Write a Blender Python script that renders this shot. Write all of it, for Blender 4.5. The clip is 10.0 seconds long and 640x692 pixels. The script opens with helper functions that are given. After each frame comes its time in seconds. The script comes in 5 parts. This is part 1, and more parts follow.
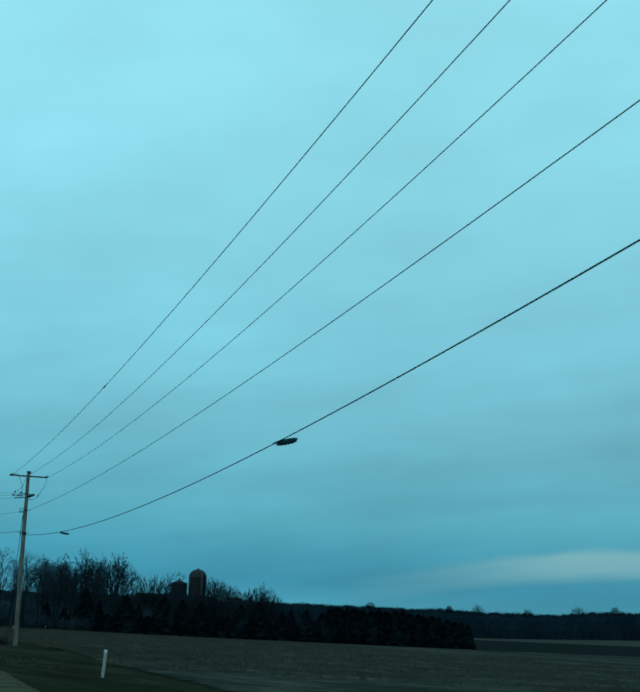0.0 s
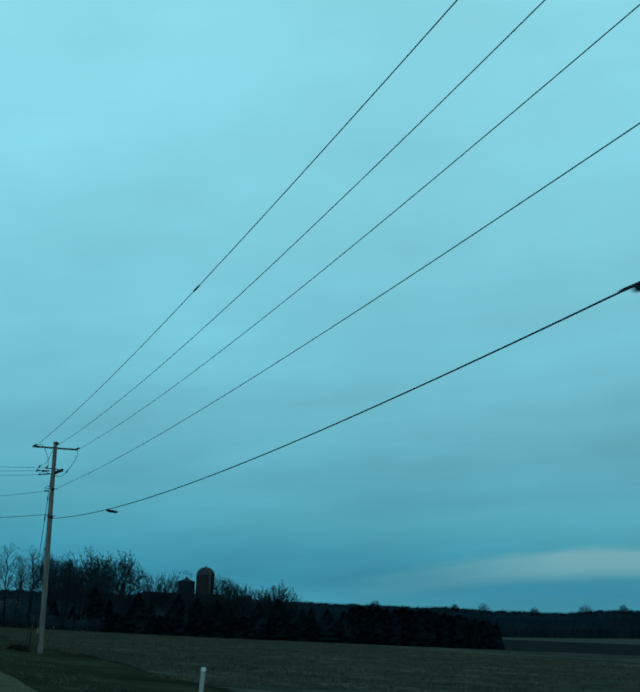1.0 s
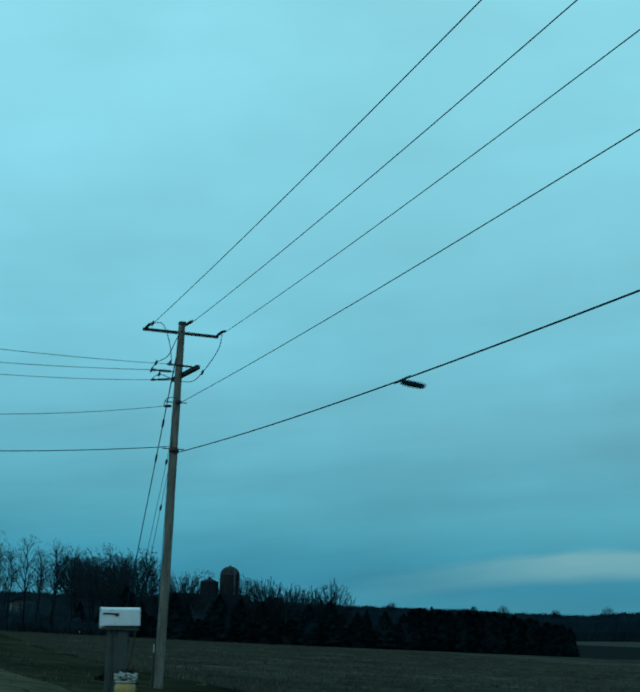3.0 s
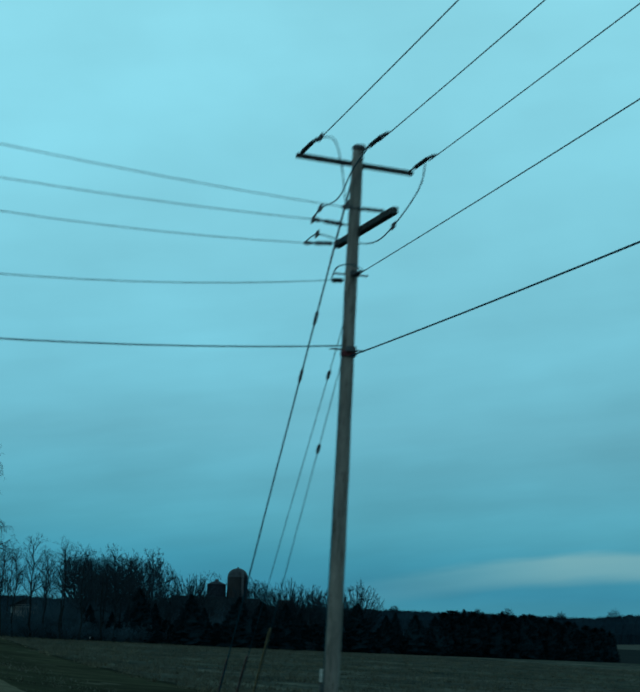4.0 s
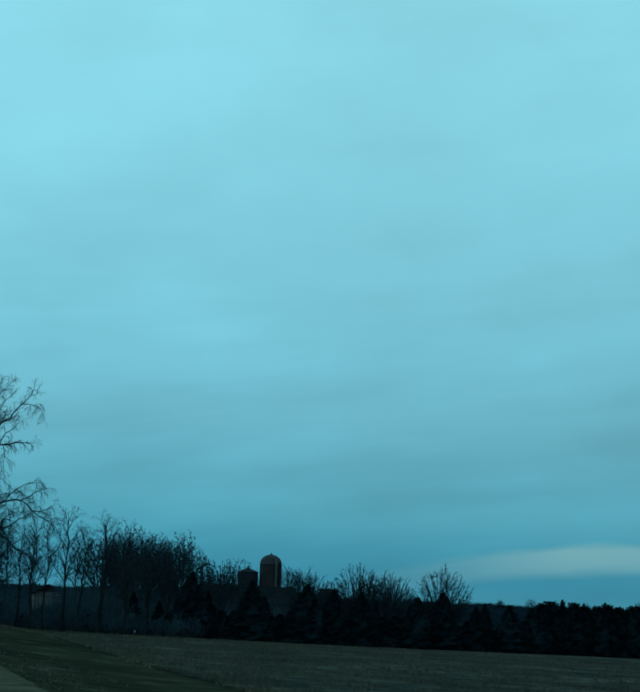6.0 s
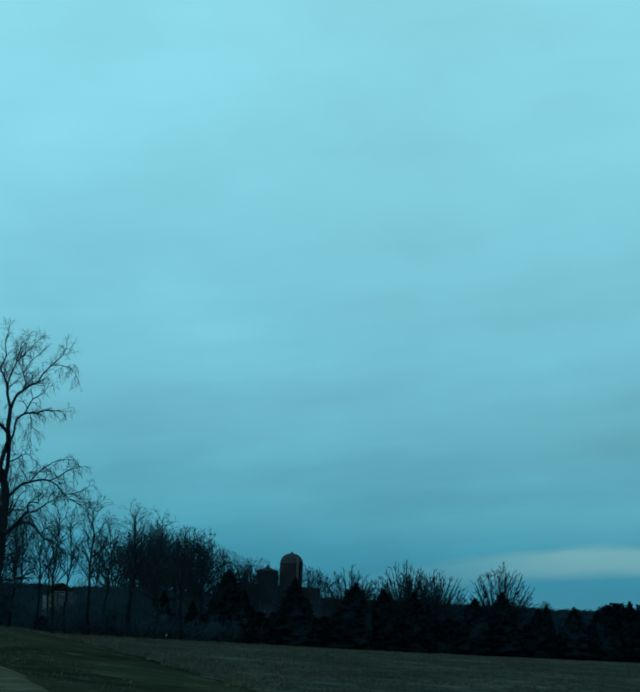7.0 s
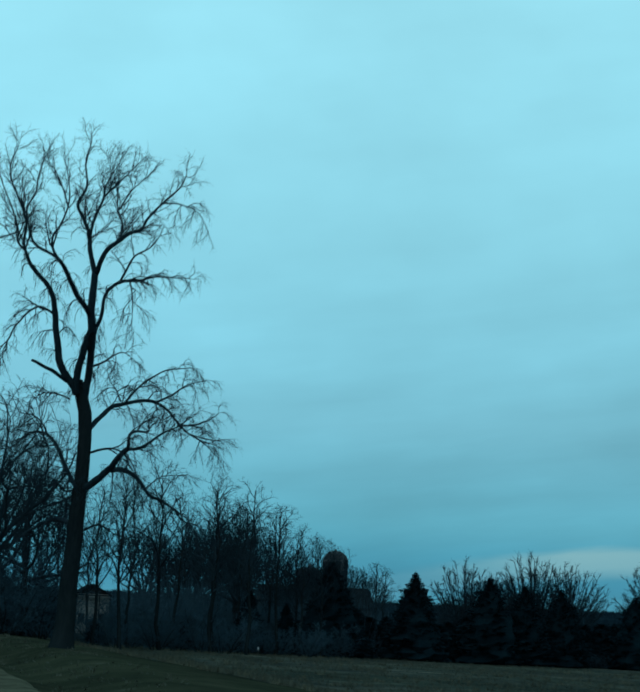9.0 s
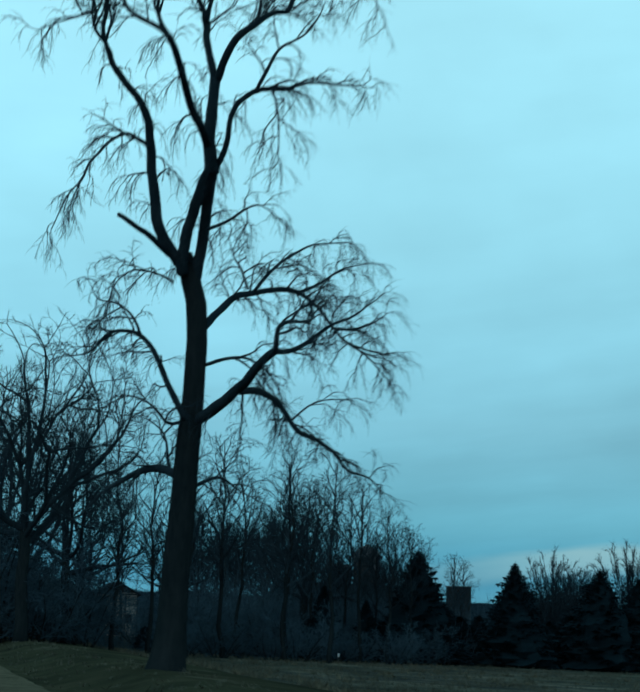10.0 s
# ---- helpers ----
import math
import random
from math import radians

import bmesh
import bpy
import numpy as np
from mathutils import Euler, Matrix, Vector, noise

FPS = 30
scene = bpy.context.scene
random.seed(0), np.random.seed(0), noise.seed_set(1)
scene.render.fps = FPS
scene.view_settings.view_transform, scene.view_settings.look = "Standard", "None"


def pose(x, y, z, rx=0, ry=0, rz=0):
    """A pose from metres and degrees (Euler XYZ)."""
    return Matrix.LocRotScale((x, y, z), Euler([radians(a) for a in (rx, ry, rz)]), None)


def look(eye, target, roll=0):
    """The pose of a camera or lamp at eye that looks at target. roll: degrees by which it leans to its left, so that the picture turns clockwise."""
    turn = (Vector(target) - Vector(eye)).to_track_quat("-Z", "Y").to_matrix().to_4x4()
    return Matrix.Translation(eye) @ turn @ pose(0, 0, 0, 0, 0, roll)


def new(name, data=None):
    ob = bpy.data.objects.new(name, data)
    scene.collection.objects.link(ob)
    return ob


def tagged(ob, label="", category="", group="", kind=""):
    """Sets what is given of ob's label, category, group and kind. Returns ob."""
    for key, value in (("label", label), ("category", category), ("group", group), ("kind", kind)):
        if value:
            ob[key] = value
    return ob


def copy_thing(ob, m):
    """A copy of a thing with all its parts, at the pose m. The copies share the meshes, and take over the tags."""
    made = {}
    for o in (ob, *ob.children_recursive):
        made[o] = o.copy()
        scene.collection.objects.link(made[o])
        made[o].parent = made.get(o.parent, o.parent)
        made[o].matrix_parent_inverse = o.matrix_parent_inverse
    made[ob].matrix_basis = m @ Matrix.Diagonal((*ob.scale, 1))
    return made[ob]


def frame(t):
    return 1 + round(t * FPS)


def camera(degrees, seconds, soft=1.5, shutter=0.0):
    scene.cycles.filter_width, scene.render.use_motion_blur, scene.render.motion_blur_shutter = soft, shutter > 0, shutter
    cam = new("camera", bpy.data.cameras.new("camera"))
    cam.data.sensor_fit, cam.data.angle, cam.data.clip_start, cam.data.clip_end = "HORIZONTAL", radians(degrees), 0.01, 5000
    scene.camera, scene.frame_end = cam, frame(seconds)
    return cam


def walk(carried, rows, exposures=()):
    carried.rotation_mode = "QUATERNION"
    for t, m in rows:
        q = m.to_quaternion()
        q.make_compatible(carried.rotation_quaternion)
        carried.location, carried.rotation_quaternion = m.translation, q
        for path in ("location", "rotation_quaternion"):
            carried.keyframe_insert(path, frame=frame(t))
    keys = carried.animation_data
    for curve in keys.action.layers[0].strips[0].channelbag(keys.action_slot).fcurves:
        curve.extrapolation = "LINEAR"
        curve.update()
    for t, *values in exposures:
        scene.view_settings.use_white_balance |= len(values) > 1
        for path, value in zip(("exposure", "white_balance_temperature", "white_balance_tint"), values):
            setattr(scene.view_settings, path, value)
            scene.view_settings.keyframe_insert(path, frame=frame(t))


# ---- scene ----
cam = camera(22.77, 10.0, soft=2.2, shutter=0.30)
EYE = 1.5
# seconds, metres along the road, degrees to the right of the road, degrees up, lean
ROWS = [
    (0, 0.00, 14.60, 10.07, 2.52),
    (0.5, 9.17, 14.64, 10.18, 2.41),
    (1, 18.42, 14.70, 10.03, 2.34),
    (1.5, 27.72, 14.45, 10.02, 2.29),
    (2, 36.73, 14.26, 9.99, 2.38),
    (3.5, 65.34, 14.74, 10.29, 2.35),
    (3.7, 69.22, 14.74, 10.36, 2.30),
    (4, 75.21, 14.80, 10.23, 2.2),
    (4.5, 85.15, 14.77, 9.98, 2.71),
    (5, 95.17, 14.68, 9.98, 2.91),
    (5.5, 105.27, 14.69, 9.88, 2.43),
    (7, 136.97, 14.51, 9.92, 2.70),
    (7.5, 147.94, 14.52, 9.92, 2.61),
    (8, 159.00, 14.61, 10.00, 2.61),
    (8.5, 170.24, 14.58, 10.02, 2.45),
    (9, 181.67, 14.52, 10.03, 2.34),
    (9.5, 193.19, 14.46, 9.92, 2.28),
    (10, 204.68, 14.36, 9.98, 2.01),
]
walk(cam, [(t, pose(0, y, EYE) @ pose(0, 0, 0, 90 + up, 0, -right) @ pose(0, 0, 0, 0, 0, lean)) for t, y, right, up, lean in ROWS],
     exposures=[(0.0, 0.07, 6550, 11), (0.6, 0.07, 6530, 11), (1.0, -0.05, 6420, 9), (2.0, -0.04, 6400, 10), (7.9, -0.06, 6430, 10), (8.6, 0.13, 6660, 16), (9.5, 0.12, 6640, 17), (10.0, 0.28, 6850, 22)])

# ---- light: overcast dusk sky and a faint wide sun behind the clouds ----
world = bpy.data.worlds.new("dusk_sky")
scene.world = world
world.use_nodes = True


class Nodes:
    """Short way to add and link nodes of one tree."""

    def __init__(self, tree):
        self.tree = tree
        tree.nodes.clear()

    def add(self, kind, settings=None, **inputs):
        n = self.tree.nodes.new(kind)
        for key, value in (settings or {}).items():
            setattr(n, key, value)
        for key, value in inputs.items():
            self.put(n, key.replace("_", " "), value)
        return n

    def put(self, n, key, value):
        socket = n.inputs[int(key[1:])] if key[0] == "i" and key[1:].isdigit() else n.inputs[key]
        if isinstance(value, bpy.types.NodeSocket):
            self.tree.links.new(value, socket)
        else:
            socket.default_value = value

    def math(self, op, a, b=0.0, clamp=False):
        return self.add("ShaderNodeMath", {"operation": op, "use_clamp": clamp}, i0=a, i1=b).outputs[0]

    def ramp(self, fac, stops):
        n = self.add("ShaderNodeValToRGB", None, Fac=fac)
        e = n.color_ramp.elements
        full = [(pos, (*col, 1)) for pos, col in stops]
        for el, (pos, col) in ((e[1], full[-1]), (e[0], full[0])):
            el.position, el.color = pos, col
        for pos, col in full[1:-1]:
            e.new(pos).color = col
        return n.outputs["Color"]

    def mix(self, fac, a, b, blend="MIX"):
        n = self.add("ShaderNodeMix", {"data_type": "RGBA", "blend_type": blend})
        self.put(n, "i0", fac)
        self.put(n, "i6", a)
        self.put(n, "i7", b)
        return n.outputs[2]

    def noise(self, vector, scale, detail=4.0, rough=0.55):
        return self.add("ShaderNodeTexNoise", None, Vector=vector, Scale=scale, Detail=detail, Roughness=rough).outputs["Fac"]


def build_sky():
    k = Nodes(world.node_tree)
    way = k.add("ShaderNodeTexCoord").outputs["Generated"]
    xyz = k.add("ShaderNodeSeparateXYZ", None, Vector=way)
    up = k.math("MAXIMUM", xyz.outputs["Z"], 0.0)
    # cloud sheet: soft blotches high up, long flat streaks near the horizon
    tilt = k.math("SUBTRACT", xyz.outputs["Z"], k.math("MULTIPLY", xyz.outputs["X"], 0.13))
    slope = k.add("ShaderNodeCombineXYZ", None, X=xyz.outputs["X"], Y=xyz.outputs["Y"], Z=tilt).outputs[0]
    flat = k.add("ShaderNodeMapping", {"vector_type": "POINT"}, Vector=slope, Scale=(3.0, 3.0, 15.0))
    streak = k.noise(flat.outputs[0], 1.7, 3.0, 0.45)
    broad = k.add("ShaderNodeMapping", {"vector_type": "POINT"}, Vector=way, Scale=(4.0, 4.0, 6.5), Location=(0.7, 0.2, 0.0))
    soft = k.noise(broad.outputs[0], 1.5, 4.0, 0.5)
    base = k.ramp(up, [(0.0, (0.062, 0.318, 0.412)), (0.028, (0.033, 0.262, 0.388)), (0.045, (0.044, 0.294, 0.412)), (0.065, (0.076, 0.358, 0.468)), (0.125, (0.134, 0.432, 0.540)),
                       (0.18, (0.180, 0.540, 0.660)), (0.25, (0.222, 0.620, 0.738)), (0.38, (0.270, 0.70, 0.815)), (1.0, (0.22, 0.45, 0.52))])
    weak = k.ramp(up, [(0.0, (0.55, 0.55, 0.55)), (0.06, (0.34, 0.34, 0.34)), (0.14, (0.30, 0.30, 0.30)), (0.24, (0.08, 0.08, 0.08))])
    shade = k.math("MULTIPLY_ADD", k.math("SUBTRACT", streak, 0.5), weak)
    shade.node.inputs[2].default_value = 1.0
    wide = k.math("MULTIPLY_ADD", k.math("SUBTRACT", soft, 0.5), 0.38)
    wide.node.inputs[2].default_value = 1.0
    thin = k.add("ShaderNodeMapping", {"vector_type": "POINT"}, Vector=slope, Scale=(5.0, 5.0, 34.0), Location=(1.3, 0.4, 0.2))
    wisp = k.math("MULTIPLY", k.math("SUBTRACT", k.noise(thin.outputs[0], 1.6, 5.0, 0.55), 0.5), k.ramp(up, [(0.0, (0.34, 0.34, 0.34)), (0.15, (0.18, 0.18, 0.18)), (0.26, (0.05, 0.05, 0.05))]))
    wisp = k.math("ADD", wisp, 1.0)
    both = k.math("MULTIPLY", k.math("MULTIPLY", shade, wisp), wide)
    lean = k.math("MULTIPLY_ADD", k.math("MAXIMUM", xyz.outputs["X"], -0.1), -0.30)
    lean.node.inputs[2].default_value = 1.078
    sky = k.mix(1.0, base, k.math("MULTIPLY", both, lean), "MULTIPLY")
    # a pale break in the cloud low in the east
    bend = k.ramp(xyz.outputs["X"], [(0.21, (0.0, 0.0, 0.0)), (0.45, (1.0, 1.0, 1.0))])
    bend.node.color_ramp.interpolation = "EASE"
    rise = k.math("MULTIPLY_ADD", bend, 0.029)
    rise.node.inputs[2].default_value = 0.0205
    wave = k.math("ADD", k.math("MULTIPLY", k.math("SUBTRACT", soft, 0.5), 0.010), k.math("MULTIPLY", k.math("SUBTRACT", wisp, 1.0), 0.035))
    away = k.math("SUBTRACT", xyz.outputs["Z"], k.math("ADD", rise, wave))
    off = k.math("MAXIMUM", k.math("MULTIPLY", away, 120.0), k.math("MULTIPLY", away, -70.0))
    low = k.math("SUBTRACT", 1.0, off, clamp=True)
    low = k.ramp(low, [(0.0, (0, 0, 0)), (0.7, (1, 1, 1))])
    low.node.color_ramp.interpolation = "EASE"
    side = k.ramp(xyz.outputs["X"], [(0.27, (0, 0, 0)), (0.40, (1, 1, 1)), (0.8, (1, 1, 1)), (0.95, (0, 0, 0))])
    gap = k.math("MULTIPLY", k.math("MULTIPLY", low, side), k.math("MULTIPLY", k.math("MULTIPLY", streak, wisp), 1.5), clamp=True)
    sky = k.mix(gap, sky, (0.178, 0.412, 0.460, 1))
    # the half of the sky behind the traveller is greyer, towards the hidden sun
    back = k.ramp(k.math("MULTIPLY_ADD", xyz.outputs["Y"], -0.5), [(0.35, (0, 0, 0)), (0.75, (1, 1, 1))])
    back.node.inputs[0].links[0].from_node.inputs[2].default_value = 0.5
    sky = k.mix(back, sky, k.mix(1.0, (0.19, 0.45, 0.545, 1), both, "MULTIPLY"))
    nishita = k.add("ShaderNodeTexSky", {"sky_type": "NISHITA", "sun_disc": False, "sun_elevation": radians(9), "sun_rotation": radians(215)}).outputs[0]
    one = k.add("ShaderNodeBackground", None, Color=sky, Strength=1.0)
    two = k.add("ShaderNodeBackground", None, Color=nishita, Strength=0.003)
    total = k.add("ShaderNodeAddShader", None, i0=one.outputs[0], i1=two.outputs[0])
    k.add("ShaderNodeOutputWorld", None, Surface=total.outputs[0])


build_sky()
sun = new("sun", bpy.data.lights.new("sun", "SUN"))
sun.data.energy, sun.data.angle, sun.data.color = 0.32, radians(25), (0.74, 0.95, 1.0)
sun.matrix_world = look((-40, -60, 35), (0, 0, 0))

# ---- materials ----


def material(name, dark, light, scale, rough=0.85, metal=0.0, bump=0.3, fine=8.0, stretch=(1, 1, 1), spots=None, per_object=0.0, gloss=0.4):
    """Two-scale noise material in object metres."""
    mat = bpy.data.materials.new(name)
    mat.use_nodes = True
    k = Nodes(mat.node_tree)
    co = k.add("ShaderNodeTexCoord").outputs["Object"]
    co = k.add("ShaderNodeMapping", None, Vector=co, Scale=stretch).outputs[0]
    big = k.noise(co, scale, 4.0)
    small = k.noise(co, scale * fine, 6.0, 0.65)
    fac = k.math("ADD", k.math("MULTIPLY", big, 0.6), k.math("MULTIPLY", small, 0.4))
    col = k.ramp(fac, [(0.34, dark), (0.66, light)])
    if spots:
        wear = k.ramp(k.noise(co, scale * 2.3, 5.0, 0.7), [(0.56, (0, 0, 0)), (0.66, (1, 1, 1))])
        col = k.mix(wear, col, (*spots, 1))
    if per_object:
        r = k.add("ShaderNodeObjectInfo").outputs["Random"]
        v = k.math("MULTIPLY_ADD", r, per_object)
        v.node.inputs[2].default_value = 1.0 - per_object / 2
        col = k.mix(1.0, col, v, "MULTIPLY")
    b = k.add("ShaderNodeBump", None, Strength=bump, Distance=0.02, Height=small)
    s = k.add("ShaderNodeBsdfPrincipled", None, Base_Color=col, Roughness=rough, Metallic=metal, Specular_IOR_Level=gloss, Normal=b.outputs[0])
    k.add("ShaderNodeOutputMaterial", None, Surface=s.outputs[0])
    return mat


BARK = material("bark", (0.006, 0.012, 0.014), (0.019, 0.026, 0.028), 1.2, stretch=(1, 1, 0.25), bump=0.8, per_object=0.3, gloss=0.0)
TWIG = material("twig_bark", (0.008, 0.018, 0.024), (0.021, 0.036, 0.044), 2.0, per_object=0.5, gloss=0.0)
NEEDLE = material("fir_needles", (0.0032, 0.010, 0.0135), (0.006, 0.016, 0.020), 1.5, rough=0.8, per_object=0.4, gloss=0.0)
FARWOOD = material("distant_wood", (0.004, 0.013, 0.020), (0.011, 0.024, 0.032), 0.05, gloss=0.0)
HEDGE = material("thicket_twigs", (0.018, 0.041, 0.056), (0.038, 0.073, 0.091), 0.8, per_object=0.5, gloss=0.0)
POLEWOOD = material("weathered_pole_wood", (0.074, 0.073, 0.066), (0.258, 0.242, 0.210), 3.2, stretch=(2.2, 2.2, 0.22), bump=1.0, spots=(0.038, 0.028, 0.022), gloss=0.1)
ARMWOOD = material("treated_arm_wood", (0.022, 0.026, 0.027), (0.060, 0.064, 0.062), 4.0, bump=0.5, gloss=0.05)
STEEL = material("galvanised_steel", (0.035, 0.040, 0.043), (0.085, 0.092, 0.096), 9.0, rough=0.65, metal=0.25, gloss=0.2)
CABLE = material("black_cable", (0.003, 0.032, 0.046), (0.008, 0.055, 0.074), 6.0, rough=0.9, gloss=0.0)
RUBBER = material("polymer_insulator", (0.012, 0.018, 0.020), (0.030, 0.036, 0.040), 8.0, rough=0.6, gloss=0.08)
RED = material("red_tape", (0.05, 0.010, 0.014), (0.09, 0.018, 0.022), 10.0)
ORANGE = material("faded_orange_plastic", (0.045, 0.020, 0.015), (0.085, 0.036, 0.026), 5.0, rough=0.6)
OCHRE = material("dull_yellow_plastic", (0.080, 0.058, 0.022), (0.13, 0.098, 0.040), 5.0, rough=0.7)
YELLOW = material("yellow_plastic", (0.30, 0.20, 0.06), (0.46, 0.33, 0.12), 5.0, rough=0.6)
WHITE = material("white_enamel", (0.58, 0.66, 0.68), (0.72, 0.79, 0.81), 5.0, rough=0.4, bump=0.05, spots=(0.52, 0.59, 0.60))
PALE = material("pale_fibreglass", (0.28, 0.30, 0.27), (0.42, 0.43, 0.39), 6.0, rough=0.5)
POSTWOOD = material("grey_post_wood", (0.030, 0.036, 0.036), (0.075, 0.080, 0.076), 5.0, stretch=(1, 1, 0.15), bump=0.6, gloss=0.15)
DARKSTAVE = material("dark_stained_concrete", (0.008, 0.011, 0.012), (0.018, 0.020, 0.021), 0.6, stretch=(1, 1, 0.3), bump=0.4, gloss=0.1)
CONCRETE = material("silo_concrete", (0.012, 0.015, 0.017), (0.028, 0.030, 0.031), 0.5, stretch=(1, 1, 0.3), bump=0.4, spots=(0.016, 0.016, 0.016), gloss=0.15)
TIN = material("dull_tin", (0.028, 0.033, 0.037), (0.062, 0.070, 0.077), 1.2, rough=0.7, gloss=0.2)
DOMETIN = material("dark_dome_tin", (0.016, 0.020, 0.023), (0.034, 0.040, 0.045), 1.2, rough=0.7, gloss=0.15)
BLUETIN = material("dark_blue_steel", (0.006, 0.010, 0.015), (0.014, 0.021, 0.029), 1.0, rough=0.8, gloss=0.1)
BARNWALL = material("weathered_barn_board", (0.006, 0.009, 0.011), (0.014, 0.017, 0.019), 0.8, stretch=(3, 3, 0.3), bump=0.5, gloss=0.15)
ROOF = material("dark_roofing", (0.006, 0.010, 0.012), (0.013, 0.018, 0.021), 0.9, rough=1.0, gloss=0.0)
SIDING = material("pale_siding", (0.10, 0.115, 0.112), (0.17, 0.18, 0.17), 1.0)
DARKGLASS = material("dark_window_glass", (0.01, 0.012, 0.014), (0.02, 0.024, 0.028), 1.0, rough=0.08, bump=0.0)
ASPHALT = material("asphalt", (0.024, 0.025, 0.027), (0.045, 0.045, 0.046), 0.8, fine=40.0, bump=0.5, gloss=0.15)
GREYPOST = material("grey_plastic_post", (0.035, 0.048, 0.048), (0.07, 0.085, 0.082), 3.0, stretch=(1, 1, 0.3), bump=0.2, gloss=0.2)
GRAVEL = material("earthy_gravel", (0.044, 0.042, 0.029), (0.125, 0.112, 0.076), 0.7, fine=26.0, bump=1.0, spots=(0.026, 0.028, 0.018), gloss=0.0)
LEAFHEAP = material("dead_leaves", (0.011, 0.013, 0.010), (0.027, 0.028, 0.021), 3.0, gloss=0.0)
WEED = material("field_weeds", (0.020, 0.028, 0.024), (0.135, 0.122, 0.080), 0.30, fine=5.0, gloss=0.0)
GRASS = material("dry_grass", (0.040, 0.048, 0.038), (0.092, 0.090, 0.066), 0.5, per_object=0.0, gloss=0.0)


def ground_material():
    mat = bpy.data.materials.new("field_and_verge")
    mat.use_nodes = True
    k = Nodes(mat.node_tree)
    co = k.add("ShaderNodeNewGeometry").outputs["Position"]
    xyz = k.add("ShaderNodeSeparateXYZ", None, Vector=co)
    rows = k.add("ShaderNodeMapping", None, Vector=co, Scale=(1.0, 0.45, 1.0)).outputs[0]
    big = k.noise(co, 0.045, 5.0)
    mid = k.noise(co, 0.5, 5.0, 0.65)
    fine = k.noise(co, 7.0, 5.0, 0.7)
    stub = k.noise(rows, 1.6, 4.0, 0.6)
    f = k.math("ADD", k.math("MULTIPLY", mid, 0.62), k.math("ADD", k.math("MULTIPLY", fine, 0.2), k.math("MULTIPLY", stub, 0.18)))
    field = k.ramp(f, [(0.40, (0.024, 0.029, 0.027)), (0.5, (0.050, 0.053, 0.045)), (0.60, (0.096, 0.092, 0.073))])
    field = k.mix(k.ramp(big, [(0.42, (0, 0, 0)), (0.6, (1, 1, 1))]), field, k.mix(0.5, field, (0.017, 0.028, 0.021, 1)))
    patch = k.noise(k.add("ShaderNodeMapping", None, Vector=co, Scale=(1.0, 0.55, 1.0)).outputs[0], 0.11, 5.0, 0.62)
    field = k.mix(1.0, field, k.ramp(patch, [(0.36, (0.64, 0.67, 0.68)), (0.5, (0.97, 0.98, 0.98)), (0.64, (1.5, 1.42, 1.32))]), "MULTIPLY")
    lawn = k.math("ADD", k.math("MULTIPLY", mid, 0.5), k.math("ADD", k.math("MULTIPLY", fine, 0.15), k.math("MULTIPLY", big, 0.35)))
    verge = k.ramp(lawn, [(0.38, (0.014, 0.017, 0.013)), (0.5, (0.025, 0.028, 0.019)), (0.64, (0.045, 0.043, 0.030))])
    verge = k.mix(1.0, verge, k.ramp(patch, [(0.38, (0.70, 0.72, 0.72)), (0.62, (1.4, 1.36, 1.25))]), "MULTIPLY")
    bare = k.noise(k.add("ShaderNodeMapping", None, Vector=co, Scale=(1.0, 0.5, 1.0), Location=(3.1, 0.7, 0.0)).outputs[0], 0.42, 4.0, 0.6)
    verge = k.mix(k.ramp(bare, [(0.60, (0, 0, 0)), (0.67, (0.75, 0.75, 0.75))]), verge, (0.070, 0.066, 0.048, 1))
    edge = k.math("ADD", xyz.outputs["X"], k.math("MULTIPLY", k.math("SUBTRACT", mid, 0.5), 1.6))
    mixed = k.mix(k.ramp(k.math("MULTIPLY", edge, 0.02), [(0.219, (0, 0, 0)), (0.230, (1, 1, 1))]), verge, field)
    # darker line where the verge meets the field
    border_tone = k.ramp(k.math("MULTIPLY", edge, 0.02), [(0.212, (1, 1, 1)), (0.221, (0.42, 0.45, 0.46)), (0.232, (1, 1, 1))])
    mixed = k.mix(1.0, mixed, border_tone, "MULTIPLY")
    # ground colour darker between y 332 and 860 m
    dark_band = k.ramp(k.math("MULTIPLY", xyz.outputs["Y"], 0.001), [(0.324, (0, 0, 0)), (0.332, (1, 1, 1)), (0.86, (1, 1, 1)), (0.90, (0, 0, 0))])
    mixed = k.mix(dark_band, mixed, k.mix(0.90, mixed, (0.013, 0.018, 0.019, 1)))
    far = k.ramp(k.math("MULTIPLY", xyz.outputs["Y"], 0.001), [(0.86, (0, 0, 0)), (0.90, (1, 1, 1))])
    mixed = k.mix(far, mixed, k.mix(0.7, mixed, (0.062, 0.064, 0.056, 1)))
    b = k.add("ShaderNodeBump", None, Strength=0.9, Distance=0.18, Height=f)
    s = k.add("ShaderNodeBsdfPrincipled", None, Base_Color=mixed, Roughness=1.0, Specular_IOR_Level=0.0, Normal=b.outputs[0])
    k.add("ShaderNodeOutputMaterial", None, Surface=s.outputs[0])
    return mat


GROUND = ground_material()

# ---- mesh tools ----


